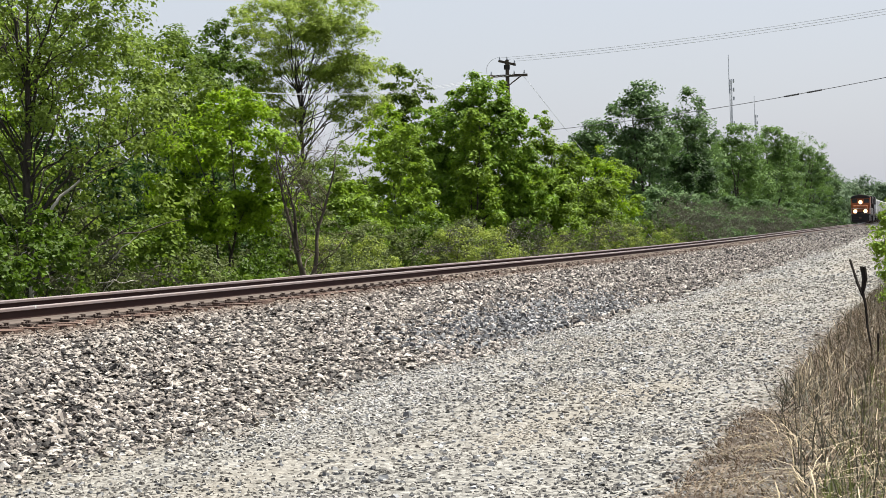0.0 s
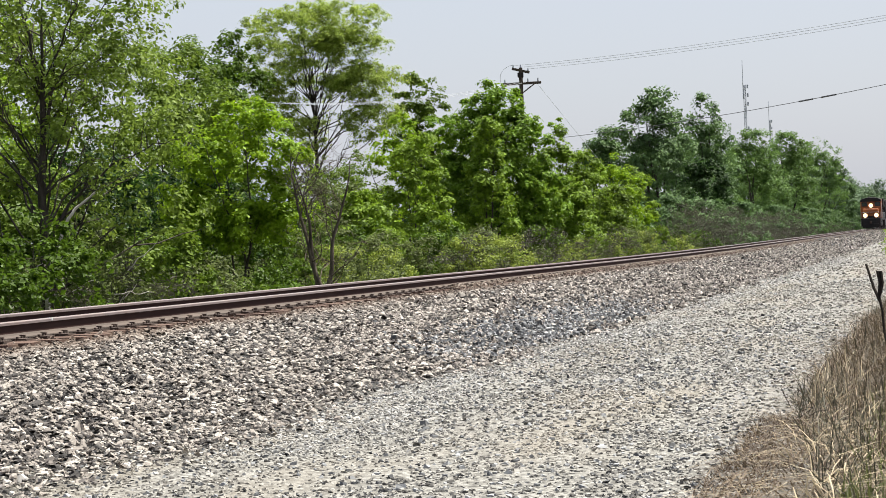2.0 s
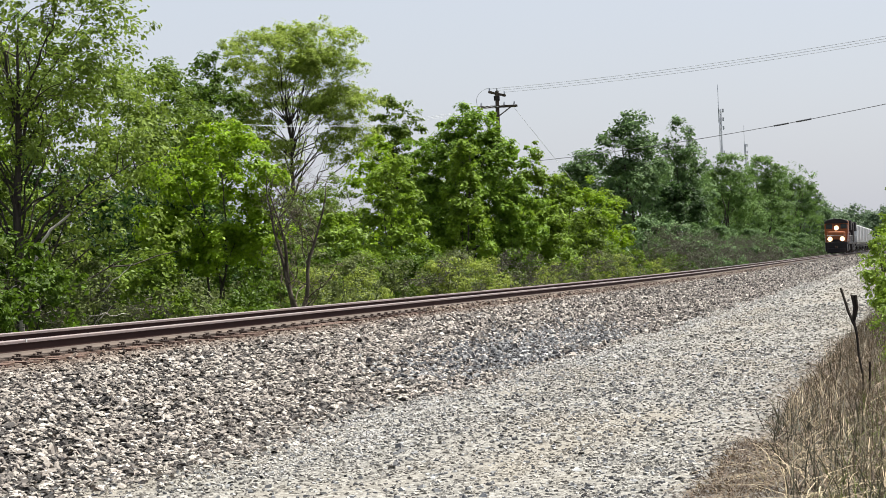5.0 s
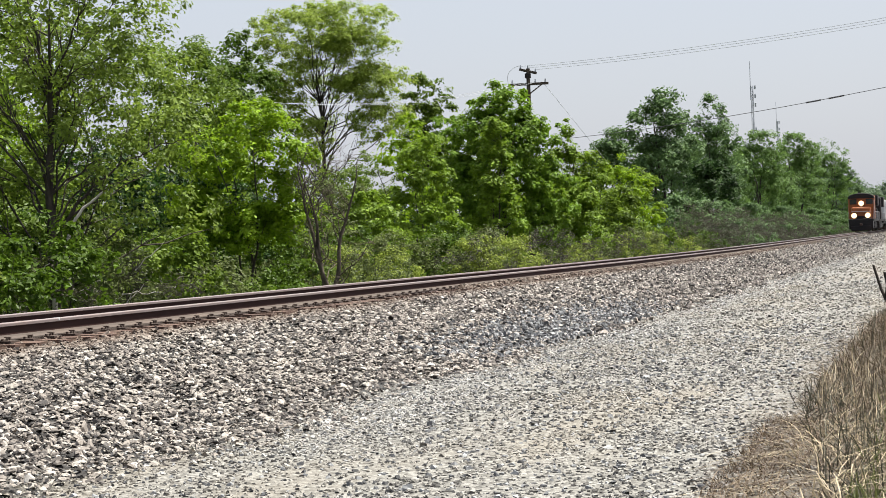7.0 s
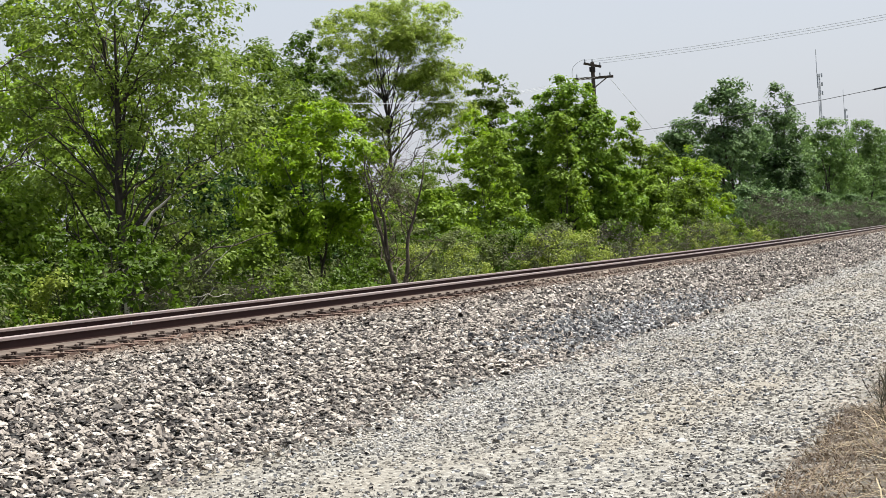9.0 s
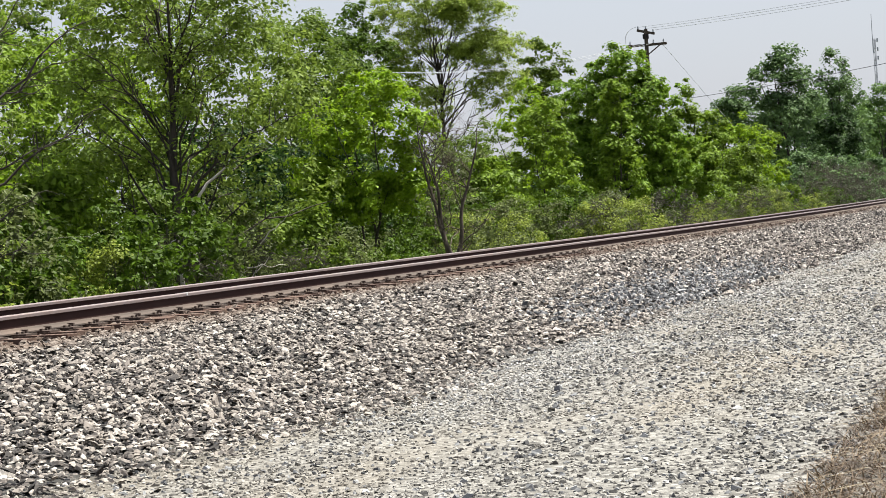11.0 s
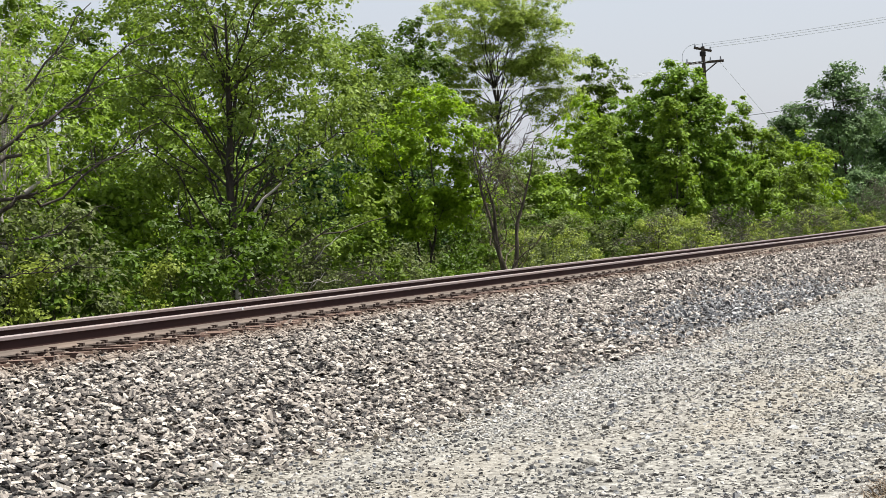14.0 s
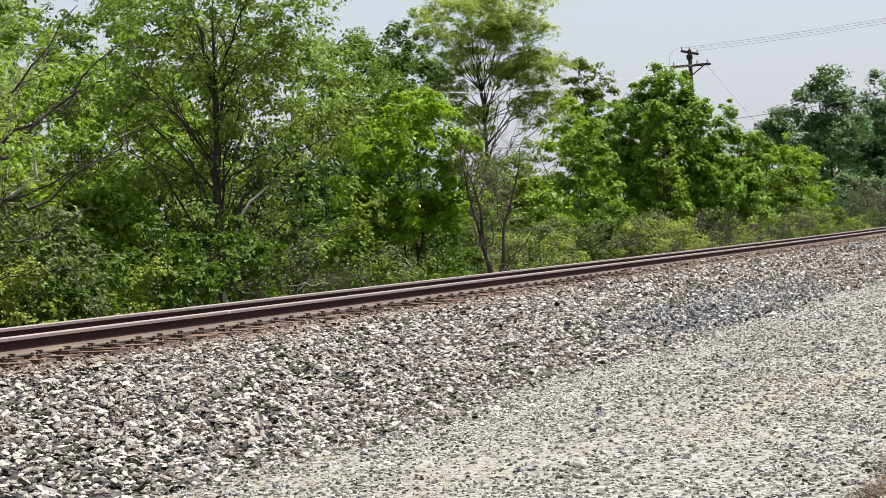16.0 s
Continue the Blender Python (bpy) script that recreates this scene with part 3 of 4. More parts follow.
    for k, (x, y, h, w, m) in enumerate([(81.6, 22, 6.6, 2.0, L_YELLOW), (86, 24, 7.6, 2.1, L_BRIGHT), (76, 23, 4.2, 1.8, L_YELLOW), (103.4, 20, 8.1, 1.5, L_YELLOW), (88.2, 20.4, 7.4, 1.4, L_YELLOW), (95.5, 19.6, 6.0, 1.5, L_YELLOW), (113, 20.5, 6.8, 2.0, L_YELLOW), (121.2, 20, 7.0, 2.4, L_BRIGHT), (130, 20, 6.4, 2.2, L_YELLOW), (97, 18, 4.6, 1.8, L_YELLOW), (108, 18, 4.6, 2.0, L_OLIVE)]):
        woody("tree", "light green sapling at the edge of the trees", "tree", x, y, h, w, SPIRE, m, BARK, 60 + k, 260, 26, 0.19, 0.27, 0.07, 2, 0.15, 12, 2, group="saplings")
    for k, (x, y, z, w) in enumerate([(202.3, 34, 12.8, 3.3), (197.8, 28, 16.6, 3.6), (239.7, 28, 18.0, 4.0), (281.4, 26, 16.0, 4.8), (331.9, 25, 17.6, 5.2), (392.2, 24, 18.8, 5.6), (428.2, 22, 14.8, 3.8), (255, 30, 14.5, 5), (305, 30, 14.5, 5), (360, 28, 15, 5.5), (222, 30, 13, 4.5)]):
        woody("tree", "tall green tree in the far row, haze in its leaf colour", "tree", x, y, z, w, TUFTED + FULL, L_FAR_DEEP if k in (0, 1, 2, 6, 10) else L_FAR, BARK, 80 + k, 540, 26, 0.36, 0.72, 0.22, 2, 0.2, 14, 1, group="far tree row", gather=0.24, clump=0.75)
    woody("tree", "round dark green tree before the far row", "tree", 186, 22, 9.0, 2.6, FULL, L_DEEP, BARK, 79, 280, 24, 0.32, 0.45, 0.16, 1, 0.15, 10, 1)
    tall = woody("tree", "mid-green scrub tree in the back of the wood", "tree", 108, 26.5, 7.6, 2.8, FULL, L_OLIVE, BARK, 96, 260, 24, 0.24, 0.34, 0.08, 3, 0.1, 8, 1, group="back scrub")
    for x, y, s in ((114, 27, 0.8), (121, 25, 0.6), (130, 26, 1.0), (140, 25, 0.9)):
        copy_thing(tall, pose(x, y, float(ground_z(x, y)) - s, 0, 0, 71 * x))
    # a lower belt of scrub trees closes the gaps
    back = woody("tree", "low dark scrub tree in the back of the wood", "tree", 66, 31, 5.0, 2.6, FULL, L_DEEP, BARK, 95, 170, 20, 0.26, 0.36, 0.08, 3, 0.1, 8, 1, group="back scrub")
    for k in range(26):
        x = 26 + 4.6 * k
        copy_thing(back, pose(x, 29 + 2.5 * ((k * 7) % 3) + 0.05 * x, float(ground_z(x, 30)) - 0.4 - (2.2 if 56 < x < 84 else 0), 0, 0, 57 * k))


def build_undergrowth():
    g = np.random.default_rng(5)
    kinds = []
    specs = [(L_GREY, 2.9, 1.2, 0.085), (L_UNDER, 1.9, 0.9, 0.062), (L_SHADE, 3.0, 1.3, 0.09), (L_GREY, 2.2, 1.1, 0.07), (L_OLIVE, 2.4, 1.0, 0.09)]
    for k, (m, h, w, lf) in enumerate(specs):
        kinds.append(woody("shrub", "leafy shrub along the far side of the track", "shrub", 26 + 3.1 * k, 15.8, h, w, BUSHY, m, BARK, 120 + k, 150, 18, lf * 1.27, 0.18, 0.02, 4, 0.05, 8, 1, group="trackside shrubs"))
    x = 17.0
    while x < 135:
        y = 15.4 + abs(g.normal()) * 1.2
        # Dark-leaved kinds paint in the shade under the trees, light ones the sunny stretches.
        k = (1, 4, 1, 3, 0)[int(g.integers(5))] if x < 24.5 or 52 < x < 118 else (0, 2, 3, 2)[int(g.integers(4))] if x < 40 else int(g.integers(len(kinds)))
        if not 29.5 < x < 37:
            copy_thing(kinds[k], pose(x, y, float(ground_z(x, y)) - (1.2 if 42 < x < 47 else g.uniform(0.0, 1.3)), 0, 0, g.uniform(0, 360)))
        x += g.uniform(0.7, 1.5) * (1 + x / 120)
    for x, y in ((62.5, 15.2), (65, 15.4), (67.5, 15.2), (70, 15.5), (96, 15.6), (101, 15.5), (106, 15.7)):
        copy_thing(kinds[1], pose(x, y, float(ground_z(x, y)) + 0.25, 0, 0, g.uniform(0, 360)))
    # Light leaf colour stands in for sun on these shrubs.
    for x, y in ((21.5, 15.2), (22.8, 15.6), (24.0, 15.1), (20.4, 15.5), (22.0, 16.3), (23.4, 16.2)):
        copy_thing(kinds[1], pose(x, y, float(ground_z(x, y)) + 0.1, 0, 0, g.uniform(0, 360)))
    x = 18.0
    while x < 75:
        y = 18.5 + g.uniform(0, 3)
        copy_thing(kinds[int(g.integers(len(kinds)))], pose(x, y, float(ground_z(x, y)) + 0.1, 0, 0, g.uniform(0, 360)))
        x += g.uniform(1.0, 1.8)
    dead = woody("shrub", "grey-brown leafless brush by the track", "shrub", 131, 16.0, 3.9, 2.1, BUSHY, L_DRY, BARK_GREY, 140, 200, 13, 0.15, 0.3, 0.03, 7, 0.05, 26, 2, group="dead brush", slim=0.25, bare=3)
    for x, y in [(137, 17), (146, 16.5), (156, 17), (166, 17), (178, 16.5), (190, 17), (204, 16.5), (219, 17), (236, 16.5), (255, 16.5), (277, 16), (300, 16.5), (325, 16), (352, 16.5), (141, 16.2), (161, 16.2), (184, 16.2), (211, 16.2), (139, 15.5), (148, 15.4), (158, 15.5), (169, 15.4), (181, 15.5), (196, 15.4), (214, 15.5), (236, 15.4), (262, 15.5), (124, 16.0), (128, 16.1), (32.0, 15.6), (35.0, 15.7), (74, 15.2), (90, 15.2), (62.3, 14.8), (64.2, 14.9), (72.4, 14.9), (76, 14.9), (84, 15.0), (93, 15.0), (105, 15.1)]:
        copy_thing(dead, pose(x, y, float(ground_z(x, y)) - (2.2 if x < 40 else g.uniform(1.5, 2.2) if x < 120 else g.uniform(0.1, 0.9) if x < 215 else 1.6), 0, 0, g.uniform(0, 360)))
    green = woody("shrub", "green shrub before the far trees, haze in its leaf colour", "shrub", 150, 19.5, 4.6, 2.4, BUSHY, L_FAR_DEEP, BARK, 141, 180, 22, 0.26, 0.4, 0.04, 5, 0.05, 8, 1, group="far shrubs")
    for x, y in ((144, 16.4), (152, 16.2), (171, 16.5), (195, 16.3), (228, 16.2), (262, 16.4)):
        copy_thing(green, pose(x, y, float(ground_z(x, y)) - g.uniform(1.6, 2.8), 0, 0, g.uniform(0, 360)))
    for x in (140, 162, 176, 196, 212, 232, 252, 276, 302, 330, 362, 398, 440):
        copy_thing(green, pose(x, 19.0 + g.uniform(0, 1.5), float(ground_z(x, 20)), 0, 0, g.uniform(0, 360)))


# ---- the dim woods at the end of the line ----
def build_distance():
    g = np.random.default_rng(9)
    tree = woody("tree", "distant woodland tree, haze in its leaf colour", "tree", 860, 40, 19.5, 9, ROUND + BUSHY, L_HAZE, BARK, 150, 130, 20, 1.3, 2.3, 0.3, 1, 0.2, 4, 0, group="distant woods")
    for k in range(22):
        x = 800 + g.uniform(0, 160)
        copy_thing(tree, pose(x, 52 - 6.5 * k + g.uniform(-2, 2), float(rise(700)) - 1, 0, 0, g.uniform(0, 360)))
    for k in range(14):
        x = 450 + 28 * k
        copy_thing(tree, pose(x, 34 + g.uniform(-2, 4), float(rise(min(x, 700))) - 3, 0, 0, g.uniform(0, 360)))


# ---- pole, wires and masts ----
def sagging(a, b, sag, n=28):
    t = np.linspace(0, 1, n)[:, None]
    p = np.asarray(a, float) * (1 - t) + np.asarray(b, float) * t
    p[:, 2] -= sag * 4 * (t * (1 - t))[:, 0]
    return p


POLE = (121.6, 25.69)
POLE_TOP = 12.7


def build_pole():
    x, y = POLE
    z0 = float(ground_z(x, y))
    root = thing("utility_pole", x, y, z0, "weathered wooden utility pole with two crossarms", "utility pole")
    H = POLE_TOP - z0
    part("post", rod(bmesh.new(), (0, 0, -0.3), (0, 0, H), 0.17, 0.12, 12), POLE_WOOD, root)
    dx, dy = 0.17, -0.98        # the crossarms run across the line of the wires
    for nm, z, a, turn in (("crossarm", H - 1.0, 1.30, 0), ("short_arm", H - 0.18, 0.58, 15)):
        bm = bmesh.new()
        box(bm, -0.06, 0.06, -a, a, z - 0.08, z + 0.08, 0.015)
        bmesh.ops.rotate(bm, verts=bm.verts, cent=(0, 0, z), matrix=Matrix.Rotation(radians(turn), 3, "X"))
        part(nm, bm, POLE_WOOD, root)
    for s in (0.9,):
        part("brace", rod(bmesh.new(), (-0.08, -s, H - 1.05), (-0.08, -0.12, H - 1.6), 0.04), POLE_WOOD, root)
    for yy, z in ((-1.1, H - 0.9), (-0.45, H - 0.9), (1.05, H - 0.9), (-0.48, H - 0.24), (0.48, H + 0.02), (0.0, H)):
        part("insulator", rod(bmesh.new(), (0, yy, z), (0, yy, z + 0.2), 0.06, 0.035), MAST, root, "pale ceramic insulator")
    part("transformer_bracket", box(bmesh.new(), -0.12, 0.12, -0.16, 0.20, H - 0.62, H - 0.3, 0.04), DARK, root)


def build_wires():
    x, y = POLE
    T = POLE_TOP
    far = (96.0, -2.0)
    back = (95, 40)
    lines = []
    for dy, dz in ((-0.48, -0.1), (0.0, 0.04), (0.48, 0.16)):
        lines.append(("overhead_wire", (x, y + dy, T + dz), (far[0], far[1] + dy, T - 0.5 + dz * 0.5), 0.3, 0.0115, WIRE))
        lines.append(("overhead_wire", (x, y + dy, T - 0.9), (back[0], back[1] + dy * 2, T - 2.4 + dz), 1.1, 0.009, WIRE))
    lines.append(("telephone_cable", (x, y, 8.0), (far[0] - 5, far[1] - 3, 9.4), 0.5, 0.017, CABLE))
    lines.append(("guy_wire", (x, y - 1.0, T - 1.0), (x + 7, y - 8.5, 0.4), 0.0, 0.012, WIRE))
    u = np.linspace(0, 1, 14)
    loop = np.stack([0 * u + x, y + 0.5 + 0.85 * np.sin(u * 1.9), T + 0.2 - 1.1 * u ** 1.7], -1)
    V, F = tube_arrays([(loop, 0.014, 0.014)], 5)
    tagged(new("jumper_wire", np_mesh("jumper_wire", V, F, WIRE, True)), "slack jumper wire looped between the crossarms", "wire", "wires")
    for nm, a, b, sag, r, m in lines:
        V, F = tube_arrays([(sagging(a, b, sag), r, r)], 5)
        ob = new(nm, np_mesh(nm, V, F, m, True))
        tagged(ob, "thin sagging wire strung from the utility pole" if m is WIRE else "dark sagging telephone cable with taped splices", "wire", "wires")
        if m is CABLE:
            p = sagging(a, b, sag, 200)
            for k in (121, 129):
                V, F = tube_arrays([(p[k: k + 6], 0.045, 0.045)], 6)
                part("splice", np_mesh("splice", V, F, CABLE, True), None, ob)


def build_masts():
    for (x, y, top, w) in ((611.6, 58.25, 55.8, 0.9), (900, 74.8, 62, 0.7)):
        z0 = float(rise(700)) - 1
        root = thing("radio_mast", x, y, z0, "slender grey lattice radio mast with antennas", "radio mast", "masts")
        H = top - z0
        for s in range(3):
            a = s * 2.094
            part("leg", rod(bmesh.new(), (w * 0.5 * math.cos(a), w * 0.5 * math.sin(a), 0), (w * 0.4 * math.cos(a), w * 0.4 * math.sin(a), H * 0.86), 0.10), MAST, root)
        V, F = tube_arrays([([(w * 0.45 * math.cos((k + i) * 2.094), w * 0.45 * math.sin((k + i) * 2.094), H * 0.86 * (k + i) / 40) for i in (0, 1)], 0.06, 0.06) for k in range(40)], 4)
        part("lattice", np_mesh("lattice", V, F, MAST), None, root)
        part("whip", rod(bmesh.new(), (0, w * 0.55, H * 0.78), (0, w * 0.55, H), 0.12, 0.08), MAST, root)
        for z in (0.74, 0.79, 0.84, 0.6, 0.25):
            part("antenna", box(bmesh.new(), -0.3, 0.3, -w * 0.5 - 0.7, -w * 0.5 - 0.2, H * z, H * z + 1.2, 0.1), MAST, root)


build_woods()
build_undergrowth()
build_distance()
build_pole()
build_wires()
build_masts()


# ---- train ----
def bogie(parent, x, axles, gap):
    bm = bmesh.new()
    L = gap * (axles - 1) / 2
    for s in (-1, 1):
        box(bm, x - L - 0.5, x + L + 0.5, s * 1.0 - 0.08, s * 1.0 + 0.08, 0.45, 0.85, 0.04)
    box(bm, x - 0.4, x + 0.4, -1.0, 1.0, 0.5, 0.9, 0.04)
    b = part("bogie", bm, DARK, parent)
    for k in range(axles):
        w = bmesh.new()
        xx = x - L + gap * k
        for s in (-1, 1):
            rod(w, (xx, s * 0.69, 0.5), (xx, s * 0.83, 0.5), 0.5, None, 20)
        rod(w, (xx, -0.69, 0.5), (xx, 0.69, 0.5), 0.09)
        part("wheelset", w, PLATE, b)


def build_locomotive(lead, name_label):
    root = thing("locomotive", 0, TRACK, 0, name_label, "locomotive", "train")
    main = ORANGE if lead else DARK
    part("deck", box(bmesh.new(), 0.7, 21.6, -1.52, 1.52, 1.28, 1.55, 0.04), DARK, root)
    bm = bmesh.new()
    box(bm, 0.35, 0.8, -1.45, 1.45, 0.35, 1.6, 0.06)
    box(bm, 0.15, 0.5, -1.2, 1.2, 0.14, 0.75, 0.08)
    part("pilot", bm, DARK, root, "black snowplough pilot")
    part("coupler", box(bmesh.new(), -0.15, 0.5, -0.16, 0.16, 0.75, 1.05, 0.05), PLATE, root)
    part("nose", box(bmesh.new(), 1.1, 2.9, -1.18, 1.18, 1.5, 3.05, 0.22), main, root)
    cab = part("cab", box(bmesh.new(), 2.5, 5.0, -1.6, 1.6, 1.5, 4.5, 0.2), main, root)
    bm = bmesh.new()
    rings = []
    for x, f in ((2.28, 0.94), (2.42, 1.0), (4.98, 1.0), (5.12, 0.94)):
        arch = [(1.62 * f * math.cos(a), 4.12 + 0.66 * f * math.sin(a) ** 0.7) for a in (math.pi * k / 12 for k in range(13))]
        rings.append([bm.verts.new((x, y, z)) for y, z in arch])
    for p, q in zip(rings, rings[1:]):
        for k in range(12):
            bm.faces.new((p[k], p[k + 1], q[k + 1], q[k]))
        bm.faces.new((p[0], q[0], q[12], p[12]))
    bm.faces.new(rings[0])
    bm.faces.new(rings[-1][::-1])
    part("roof", bm, DARK, root, "dark arched cab roof")
    for s in (-1, 1):
        part("windscreen", box(bmesh.new(), 2.46, 2.54, min(s * 0.55, s * 1.4), max(s * 0.55, s * 1.4), 3.4, 4.05, 0.03), GLASS, cab)
        part("side_window", box(bmesh.new(), 3.1, 4.5, s * 1.53 - 0.03, s * 1.53 + 0.03, 3.1, 3.9, 0.02), GLASS, cab)
        part("ladder", box(bmesh.new(), 0.8, 1.1, s * 1.4 - 0.12, s * 1.4 + 0.12, 0.4, 1.5, 0.03), SILVER, root, "white step ladder")
        for k in range(9):
            x = 1.0 if k == 0 else 3.5 + 2.2 * k
            part("stanchion", rod(bmesh.new(), (x, s * 1.46, 1.5), (x, s * 1.46, 2.55), 0.025), SILVER, root)
        part("handrail", rod(bmesh.new(), (5.4, s * 1.46, 2.5), (21.2, s * 1.46, 2.5), 0.025), SILVER, root)
    part("hood", box(bmesh.new(), 4.9, 17.2, -0.86, 0.86, 1.5, 4.45, 0.1), DARK, root)
    part("radiator", box(bmesh.new(), 17.0, 21.2, -1.5, 1.5, 3.3, 4.7, 0.12), DARK, root)
    part("rear_hood", box(bmesh.new(), 17.1, 21.2, -0.9, 0.9, 1.5, 3.35, 0.05), main, root)
    part("fuel_tank", box(bmesh.new(), 8.0, 13.6, -1.4, 1.4, 0.35, 1.3, 0.2), DARK, root)
    part("exhaust", box(bmesh.new(), 11.0, 12.4, -0.4, 0.4, 4.4, 4.75, 0.05), DARK, root)
    part("horn", rod(bmesh.new(), (3.8, 0.3, 4.6), (3.2, 0.3, 4.85), 0.06, 0.12), DARK, root)
    bogie(root, 4.2, 3, 1.9)
    bogie(root, 17.8, 3, 1.9)
    if lead:
        for s, z in ((0, 3.52), (-1, 2.02), (1, 2.02)):
            x = 2.42 if s == 0 else 0.75
            h = part("lamp_housing", box(bmesh.new(), x - 0.05, x + 0.25, s * 0.82 - 0.32, s * 0.82 + 0.32, z - 0.32, z + 0.32, 0.05), DARK, root)
            part("halo_disc", rod(bmesh.new(), (x - 0.07, s * 0.82, z), (x - 0.03, s * 0.82, z), 0.33, 0.33, 24), HALO, h, "amber disc for the glow round the headlight")
            part("headlight", rod(bmesh.new(), (x - 0.09, s * 0.82, z), (x - 0.04, s * 0.82, z), 0.16, 0.16, 24), LAMP, h, "glowing warm headlight")
        part("number_board", box(bmesh.new(), 2.44, 2.54, -0.95, -0.35, 4.16, 4.34, 0.01), SILVER, root)
        part("grab_rail", box(bmesh.new(), 2.42, 2.5, -1.6, -1.5, 1.7, 3.9, 0.02), SILVER, root)
        part("front_rail", rod(bmesh.new(), (0.9, -1.2, 2.5), (0.9, 1.2, 2.5), 0.03), SILVER, root)
        part("nose_band", box(bmesh.new(), 1.06, 1.14, -1.0, 1.0, 1.6, 1.95, 0.02), DARK, root)
    return root


def build_hopper():
    root = thing("hopper_wagon", 0, TRACK, 0, "pale grey covered hopper wagon with ribbed sides", "railway wagon", "train")
    part("body", box(bmesh.new(), 1.6, 16.8, -1.5, 1.5, 1.6, 4.4, 0.25), GREY_CAR, root)
    bm = bmesh.new()
    for k in range(3):
        x = 3.4 + 4.4 * k
        bmesh.ops.create_cone(bm, cap_ends=True, segments=4, radius1=0.7, radius2=2.3, depth=1.0, matrix=Matrix.Translation((x + 1.4, 0, 1.1)) @ Matrix.Rotation(0.785, 4, "Z") @ Matrix.Diagonal((1, 1, 1, 1)))
    part("chutes", bm, GREY_CAR, root)
    part("sill", box(bmesh.new(), 0.4, 18.0, -1.3, 1.3, 1.05, 1.3, 0.04), DARK, root)
    for k in range(11):
        x = 2.2 + 1.4 * k
        for s in (-1, 1):
            part("rib", box(bmesh.new(), x - 0.05, x + 0.05, s * 1.5 - 0.06, s * 1.5 + 0.06, 1.7, 4.2), GREY_CAR, root)
    part("walkway", box(bmesh.new(), 1.0, 17.4, -0.5, 0.5, 4.45, 4.55, 0.02), SILVER, root)
    bogie(root, 2.2, 2, 1.75)
    bogie(root, 16.2, 2, 1.75)
    return root


TRAIN = [(build_locomotive(True, "orange diesel locomotive with three glowing headlights"), 0.0),
         (build_locomotive(False, "sooty black diesel locomotive coupled behind the leader"), 22.3)]
hopper = build_hopper()
TRAIN.append((hopper, 44.8))
for k in range(1, 6):
    TRAIN.append((copy_thing(hopper, Matrix()), 44.8 + 18.6 * k))


# ---- stones ----
def stones(n, x, y, g, size, mats, name, sink=0.2, flat=1.0, pile=0.0, facets=0):
    """Angular stones lying on the ground at x, y."""
    if facets:
        # a six-sided lump: a small top, a wide waist, and for the nearest a narrow base
        turn = np.arange(6) * np.pi / 3 + g.normal(size=(n, 6)) * 0.22
        rings = [(0.42, 0.5), (0.62, 0.0), (0.40, -0.5)][: 2 + (facets > 1)]
        P = np.concatenate([np.stack([r * np.cos(turn), r * np.sin(turn), 0 * turn + z], -1) * g.uniform(0.72, 1.22, (n, 6, 3)) for r, z in rings], 1)
        P[:, :6, 2:] += g.normal(size=(n, 6, 1)) * 0.12
        P[:, 6:12, 2:] += g.normal(size=(n, 6, 1)) * 0.16
        i = np.arange(6)
        quads = np.concatenate([np.array([(0, 1, 2, 3), (0, 3, 4, 5)])] + [np.stack([i + k, i + k + 6, (i + 1) % 6 + k + 6, (i + 1) % 6 + k], -1) for k in range(0, 6 * len(rings) - 6, 6)])
    else:
        cube = np.array([(a, b, c) for a in (-1, 1) for b in (-1, 1) for c in (-1, 1)], float) * 0.5
        quads = np.array([(0, 1, 3, 2), (4, 6, 7, 5), (0, 4, 5, 1), (2, 3, 7, 6), (1, 5, 7, 3)])      # the unseen underside is left out
        P = cube[None] * g.uniform(0.6, 1.2, (n, 8, 3)) + g.normal(size=(n, 8, 3)) * 0.09
        P[:, 1::2, :2] *= g.uniform(0.35, 0.95, (n, 1, 2))
    P *= (size * g.lognormal(0, 0.22, n))[:, None, None] * g.uniform(0.65, 1.2, (n, 1, 3)) * np.array([1.3, 1.0, 0.66 * flat])
    a = g.uniform(0, 2 * np.pi, n)
    tilt = np.stack([np.stack([np.cos(a), -np.sin(a), 0 * a], -1), np.stack([np.sin(a), np.cos(a), 0 * a], -1), np.stack([0 * a, 0 * a, 1 + 0 * a], -1)], 1)
    e = g.normal(size=n) * (0.38 if flat < 0.9 else 0.5)
    lean = np.stack([np.stack([np.cos(e), 0 * e, np.sin(e)], -1), np.stack([0 * e, 1 + 0 * e, 0 * e], -1), np.stack([-np.sin(e), 0 * e, np.cos(e)], -1)], 1)
    tilt = np.einsum("nij,njk->nik", tilt, lean)
    P = np.einsum("nij,nkj->nki", tilt, P)
    c = np.stack([x, y, ground_z(x, y) + size * (sink + pile * np.clip((9.15 - y) * 2.2, 0.3, 1) * g.uniform(0, 1, n) ** 2)], -1)
    return np_mesh(name, (P + c[:, None]).reshape(-1, 3), (quads[None] + P.shape[1] * np.arange(n)[:, None, None]).reshape(-1, 4), mats)


